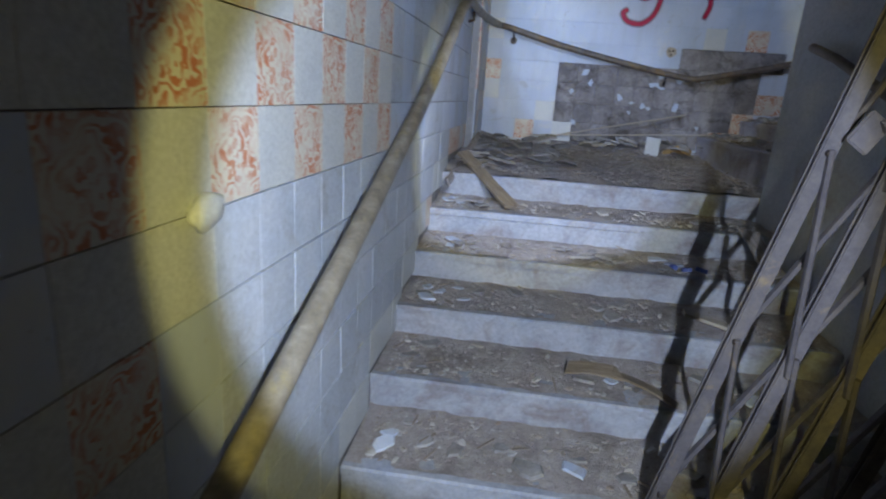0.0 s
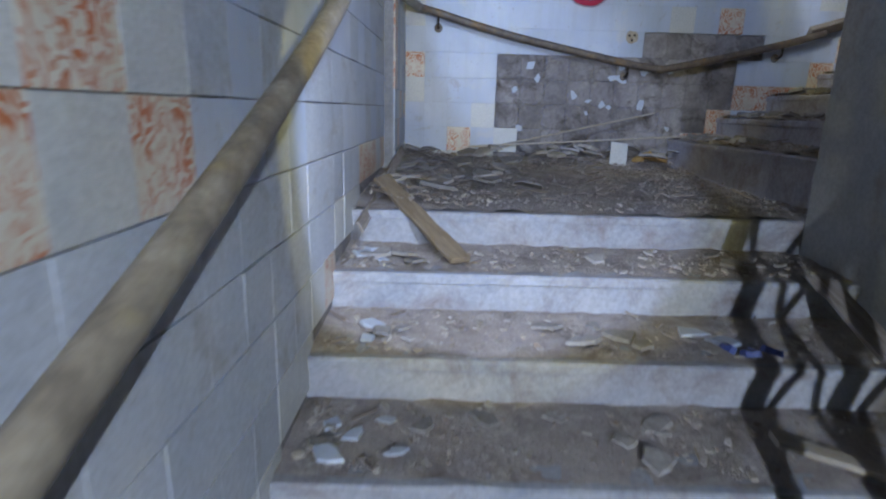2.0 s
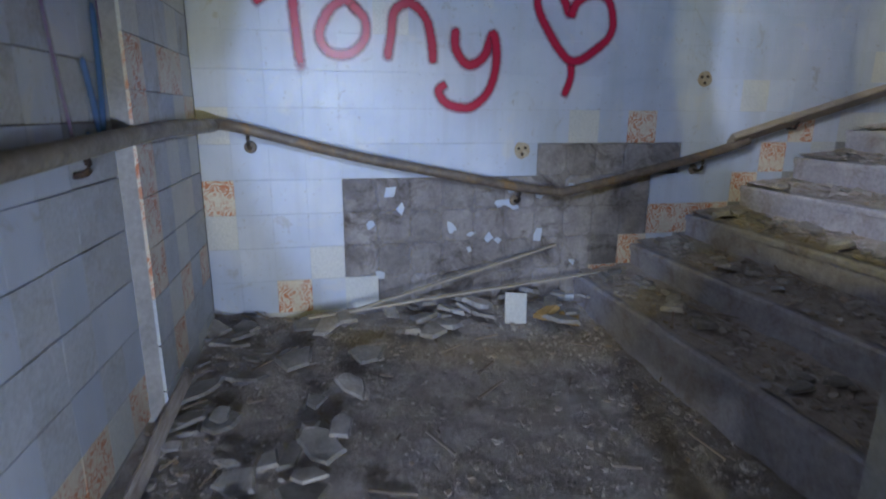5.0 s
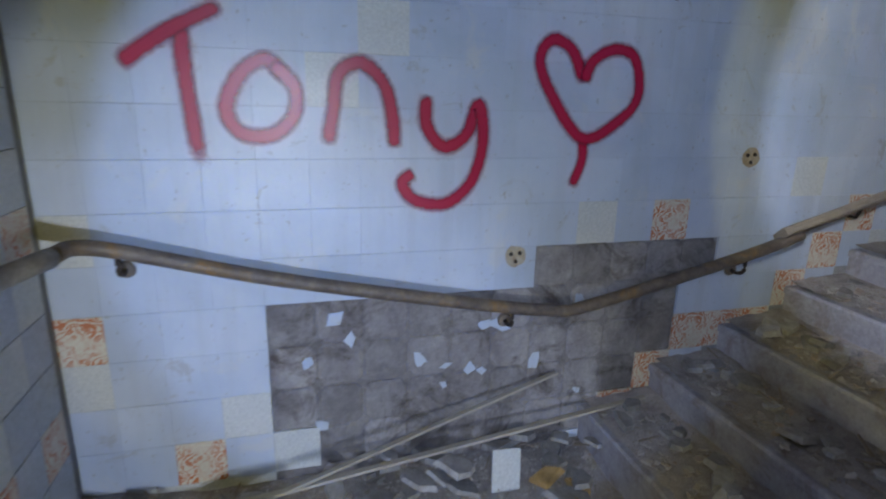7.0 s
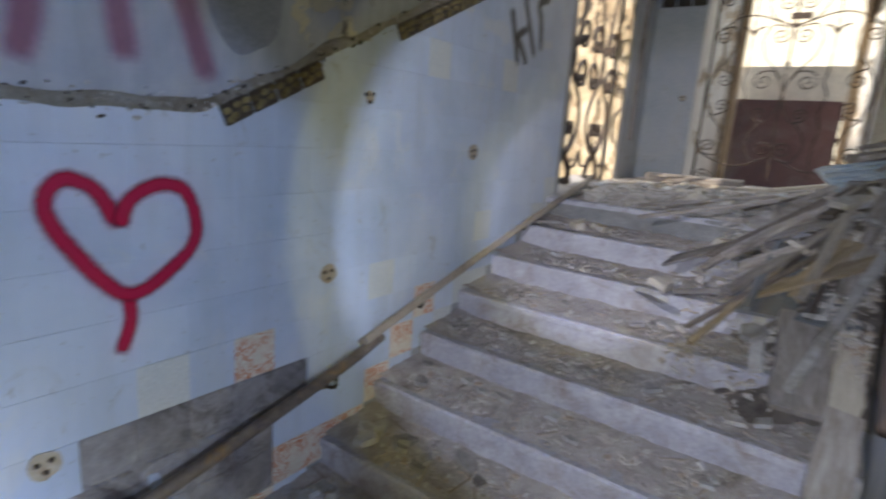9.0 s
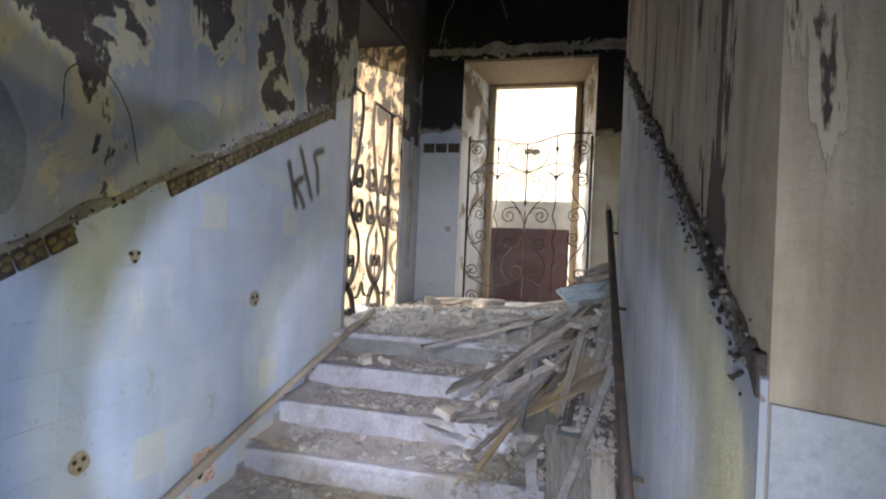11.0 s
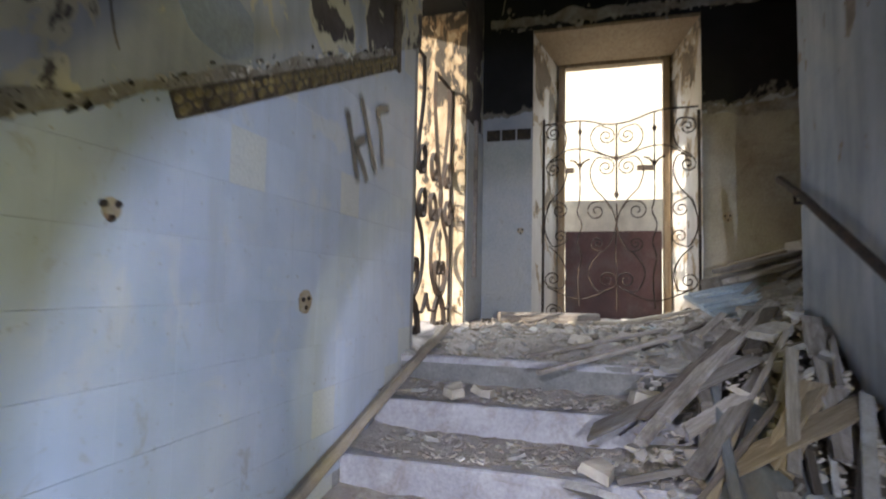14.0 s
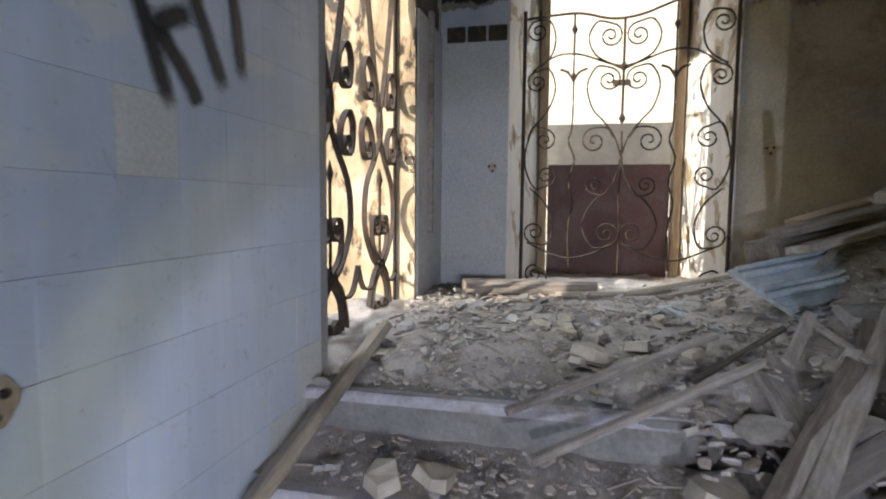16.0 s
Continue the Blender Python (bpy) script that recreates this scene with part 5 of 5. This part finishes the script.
for k in range(8):
    shards("plaster_bits", "broken plaster and splinters on an upper tread", 620, on_tread_b(k), (0.004, 0.032), m_rubble, 80 + k)
    rng = random.Random(600 + k)
    p, z = step_b(k)
    for i in range(16 if k < 3 else 11):
        fragment("plaster_chunk", "rough chunk of plaster on an upper step", "plaster chunk", (p + 0.1 + 0.2 * rng.random(), 5.4 - 1.6 * rng.random() ** (1.8 if k < 3 else 1.0), z + 0.025), rng.uniform(0.03, 0.10 if k < 3 else 0.075), m_slab, 3000 + 20 * k + i, 0.28, "plaster chunks on the upper flight", 16)


def on_top(rng):
    x = 4.5 + 2.0 * rng.random()
    y = rng.uniform(1.6, BACK - 0.03)
    return (x, y, HALL + heap(x, y) + 0.012 * rng.random())


shards("plaster_bits", "brown and white rubble covering the upper floor", 7000, on_top, (0.004, 0.027), m_rubble, 101, 0.35, 35)
shards("white_chips", "pale plaster crumbs over the upper floor", 2200, on_top, (0.004, 0.016), m_chips, 102, 0.5, 35)
shards("plaster_flakes", "flat pale flakes of plaster over the upper floor", 420, on_top, (0.02, 0.085), m_slab, 104, 0.2, 30)
shards("plaster_flakes", "white flakes of plaster over the upper floor", 220, on_top, (0.015, 0.06), m_chips, 105, 0.25, 30)
rng = random.Random(103)
for i in range(55):
    x, y, z = on_top(rng)
    fragment("plaster_chunk", "rough chunk of plaster in the upper hall rubble", "plaster chunk", (x, y, z + 0.01), rng.uniform(0.03, 0.075), m_slab if i % 3 else m_chips, 700 + i, 0.4, "plaster chunks in the hall", 25)


def mound(x, y):
    """Surface of the debris that slid down along the inner wall."""
    s = 1.345 + (x - 1.6) * 0.4735 if x < 4.47 else HALL
    up = max(0.0, min(1.0, (x - 3.0) / 1.0))
    return s + 0.02 + 0.30 * up * math.exp(-(((y - 3.45) / 0.36) ** 2))


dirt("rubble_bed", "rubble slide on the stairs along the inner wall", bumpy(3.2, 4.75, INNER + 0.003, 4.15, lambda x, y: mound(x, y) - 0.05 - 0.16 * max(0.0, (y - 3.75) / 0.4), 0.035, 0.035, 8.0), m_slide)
shards("splinters", "splintered wood and plaster in the slide", 1900, lambda r: (lambda x, y: (x, y, mound(x, y) - 0.03 + 0.03 * r.random()))(r.uniform(3.2, 4.9), INNER + 0.05 + 0.75 * r.random() ** 1.5), (0.006, 0.042), m_rubble, 110, 0.3, 40)

rng = random.Random(120)


def lie(px, py):
    """Height of the debris under a point."""
    return HALL + heap(px, py) if px > 4.6 else mound(px, max(py, INNER + 0.03))


for i in range(56):
    if i % 5 < 2:
        x, y = rng.uniform(4.8, 6.3), rng.uniform(2.2, 3.75)
    else:
        x, y = rng.uniform(3.5, 4.9), INNER + 0.08 + 0.62 * rng.random() ** 1.6
    L = 0.18 + 0.62 * rng.random() ** 1.8
    a = radians(rng.gauss(-34, 20))
    dx, dy = math.cos(a) * L / 2, math.sin(a) * L / 2
    if y - abs(dy) < INNER + 0.05 and x - dx < 4.7:
        dy = min(abs(dy), max(0.0, y - INNER - 0.05)) * (1 if dy > 0 else -1)
    za, zb = lie(x - dx, y - dy), lie(x + dx, y + dy)
    lift = rng.uniform(0.01, 0.07)
    mat = rng.choice((m_wood, m_wood, m_char, m_wood, m_slab, m_char, m_wood, m_veneer))
    plank((x - dx, y - dy, za + lift), (x + dx, y + dy, zb + lift), 0.022 + 0.085 * rng.random() ** 2, rng.uniform(0.01, 0.028), mat, "splintered weathered board in the debris heap", 800 + i, group="boards of the debris heap", roll=rng.uniform(-18, 18), ragged=0.9)
for i in range(18):
    x, y = rng.uniform(3.5, 4.9), INNER + 0.08 + 0.95 * rng.random() ** 1.4
    fragment("plaster_slab", "broken slab of pale plaster in the debris slide", "plaster slab", (x, y, lie(x, y) + 0.02), rng.uniform(0.05, 0.15), m_slab if i % 4 else m_chips, 1200 + i, 0.22, "plaster slabs in the slide", 30)

# the boards that stand out
plank((4.10, 4.72, 2.70), (4.60, 4.05, 2.86), 0.03, 0.022, m_wood, "long grey stick across the upper steps", 130, "stick", "stick", ragged=0.3)
plank((4.30, 4.80, 2.745), (4.95, 4.10, 2.86), 0.028, 0.02, m_wood, "thin dark stick across the top step", 129, "stick", "stick", ragged=0.3)
plank((3.70, 4.12, 2.46), (4.42, 3.66, 2.84), 0.07, 0.03, m_wood, "split grey rafter in the slide", 131)
plank((3.82, 4.30, 2.50), (4.62, 3.80, 2.90), 0.05, 0.03, m_wood, "split grey rafter in the slide", 132)
plank((3.95, 4.20, 2.58), (4.85, 3.58, 3.02), 0.06, 0.035, m_wood, "split grey rafter in the slide", 126)
plank((3.58, 3.84, 2.39), (4.14, 3.80, 2.63), 0.50, 0.02, m_greypanel, "flat blue-grey door panel lying on the steps", 133, "panel_sheet", "panel", roll=-4, ragged=0.12)
plank((3.56, 4.02, 2.42), (4.16, 3.98, 2.67), 0.035, 0.03, m_greypanel, "pale moulding strip on the fallen panel", 127, "moulding_strip", "moulding", ragged=0.2)
plank((3.12, 3.73, 2.16), (3.66, 3.78, 2.42), 0.22, 0.03, m_wood, "wide grey board lying down the steps", 134, ragged=0.12)
plank((3.18, 3.60, 2.20), (3.72, 3.60, 2.46), 0.11, 0.02, m_lath, "torn pale board lying beside the wall", 128, ragged=0.9)
plank((2.70, 3.62, 1.99), (3.16, 3.60, 2.20), 0.13, 0.025, m_wood, "wide grey board lying down the steps", 135, ragged=0.2)
plank((3.70, 3.82, 2.48), (4.06, 3.72, 2.86), 0.045, 0.02, m_wood, "upright broken batten in the slide", 136)
ms = thing("moulded_panel", "faded blue moulded door panel tilted on the heap", "panel")
axis = Vector((0.30, -0.94, 0.20)).normalized()
turn = Matrix.Translation((5.42, 3.38, 3.06)) @ axis.to_track_quat("X", "Z").to_matrix().to_4x4() @ pose(0, 0, 0, 22)
part("sheet", board_mesh(1.0, 0.46, 0.02, 137, 0.10), m_bluewood, ms, m=turn)
for k, y in enumerate((-0.20, -0.13, -0.02, 0.03, 0.15, 0.20)):
    part("moulding", board_mesh(0.98, 0.026, 0.024, 138 + k, 0.1), m_bluewood, ms, m=turn @ pose(0, y, 0.018))
plank((5.68, 3.74, 3.10), (5.85, 2.85, 3.32), 0.24, 0.13, m_wood, "thick charred beam on top of the heap", 141, "beam", "beam", ragged=0.2)
plank((5.58, 3.72, 3.21), (5.75, 2.65, 3.49), 0.16, 0.03, m_wood, "grey plank stacked on top of the heap", 142, ragged=0.4)
plank((5.44, 3.66, 3.15), (5.60, 2.75, 3.42), 0.10, 0.035, m_wood, "grey plank stacked on top of the heap", 148, ragged=0.6)
plank((5.75, 3.55, 3.27), (5.95, 2.60, 3.56), 0.14, 0.03, m_veneer, "brown plank stacked on top of the heap", 149, ragged=0.5)
plank((5.55, 3.22, 3.39), (5.75, 2.5, 3.56), 0.22, 0.05, m_lath, "pale broken slab on top of the heap", 143, ragged=0.6)
plank((6.05, 5.30, 2.83), (6.25, 4.50, 2.83), 0.15, 0.09, m_wood, "weathered grey timber before the doorway", 144, "beam", "beam", ragged=0.5)
plank((6.15, 4.70, 2.80), (6.28, 4.05, 2.82), 0.09, 0.03, m_lath, "pale board flat before the doorway", 150, ragged=0.5)
plank((6.22, 4.30, 2.81), (6.30, 3.40, 3.0), 0.07, 0.03, m_lath, "long pale board sloping to the heap", 145, ragged=0.3)
plank((6.05, 4.15, 2.81), (6.15, 3.35, 2.99), 0.05, 0.03, m_wood, "long grey board sloping to the heap", 151, ragged=0.3)
plank((5.75, 4.15, 2.815), (5.10, 3.92, 2.80), 0.10, 0.02, m_bluewood, "short blue-white batten on the rubble", 146, "batten", "batten", ragged=0.2)
plank((5.45, 4.66, 2.80), (5.15, 4.62, 2.78), 0.045, 0.035, m_lath, "short stub of wood on the rubble", 147, "stub", "wood stub")
for i, (x, y, s) in enumerate(((4.15, 5.12, 0.11), (4.20, 4.98, 0.08), (4.25, 4.25, 0.14), (5.0, 4.35, 0.10), (5.4, 4.2, 0.09), (4.85, 4.55, 0.10), (5.1, 4.52, 0.09), (5.3, 4.75, 0.07), (3.75, 4.45, 0.10), (4.02, 4.12, 0.16))):
    z = HALL + 0.07 if x > 4.47 else step_b(int((x - FOOT_B) / RUN_B))[1] + 0.035
    fragment("white_lump", "white lump of plaster on the rubble", "plaster lump", (x, y, z), s, m_chips, 900 + i, 0.45, "white plaster lumps", 14)


def splinters(name, label, count, place, length, material, seed):
    """Thin splinters of wood, countless, as one object."""
    rng = random.Random(seed)
    verts, faces = [], []
    for _ in range(count):
        p = Vector(place(rng))
        a = rng.uniform(0, math.tau)
        d = Vector((math.cos(a), math.sin(a), rng.uniform(-0.25, 0.25))) * rng.uniform(*length) / 2
        s = Vector((-math.sin(a), math.cos(a), 0)) * rng.uniform(0.002, 0.007)
        u = Vector((0, 0, rng.uniform(0.003, 0.007)))
        o = len(verts)
        p.z += 0.012
        verts += [tuple(q) for q in (p - d - s, p - d + s, p + d + s * 0.5, p + d - s * 0.5, p - d - s + u, p - d + s + u, p + d + s * 0.5 + u, p + d - s * 0.5 + u)]
        faces += [[o + k for k in f] for f in ((3, 2, 1, 0), (4, 5, 6, 7), (0, 1, 5, 4), (1, 2, 6, 5), (2, 3, 7, 6), (3, 0, 4, 7))]
    me = bpy.data.meshes.new(name)
    me.from_pydata(verts, [], faces)
    me.materials.append(material)
    return tagged(new(name, me), label, "splinters", kind="stuff")


m_splint = island_surface("splinter_wood", ((0.34, 0.27, 0.20), (0.20, 0.15, 0.11), (0.44, 0.37, 0.28), (0.14, 0.11, 0.09), (0.28, 0.22, 0.17)))
splinters("splinters", "brown wood splinters over the upper floor rubble", 380, on_top, (0.03, 0.12), m_splint, 201)
splinters("splinters", "wood splinters among the landing plaster", 70, on_landing, (0.03, 0.16), m_splint, 202)
for k in range(8):
    splinters("splinters", "thin wood splinters on an upper tread", 14, on_tread_b(k), (0.03, 0.16), m_splint, 210 + k)
for k in range(5):
    splinters("splinters", "thin wood splinters on a lower tread", 8, on_tread_a(k), (0.02, 0.1), m_splint, 220 + k)
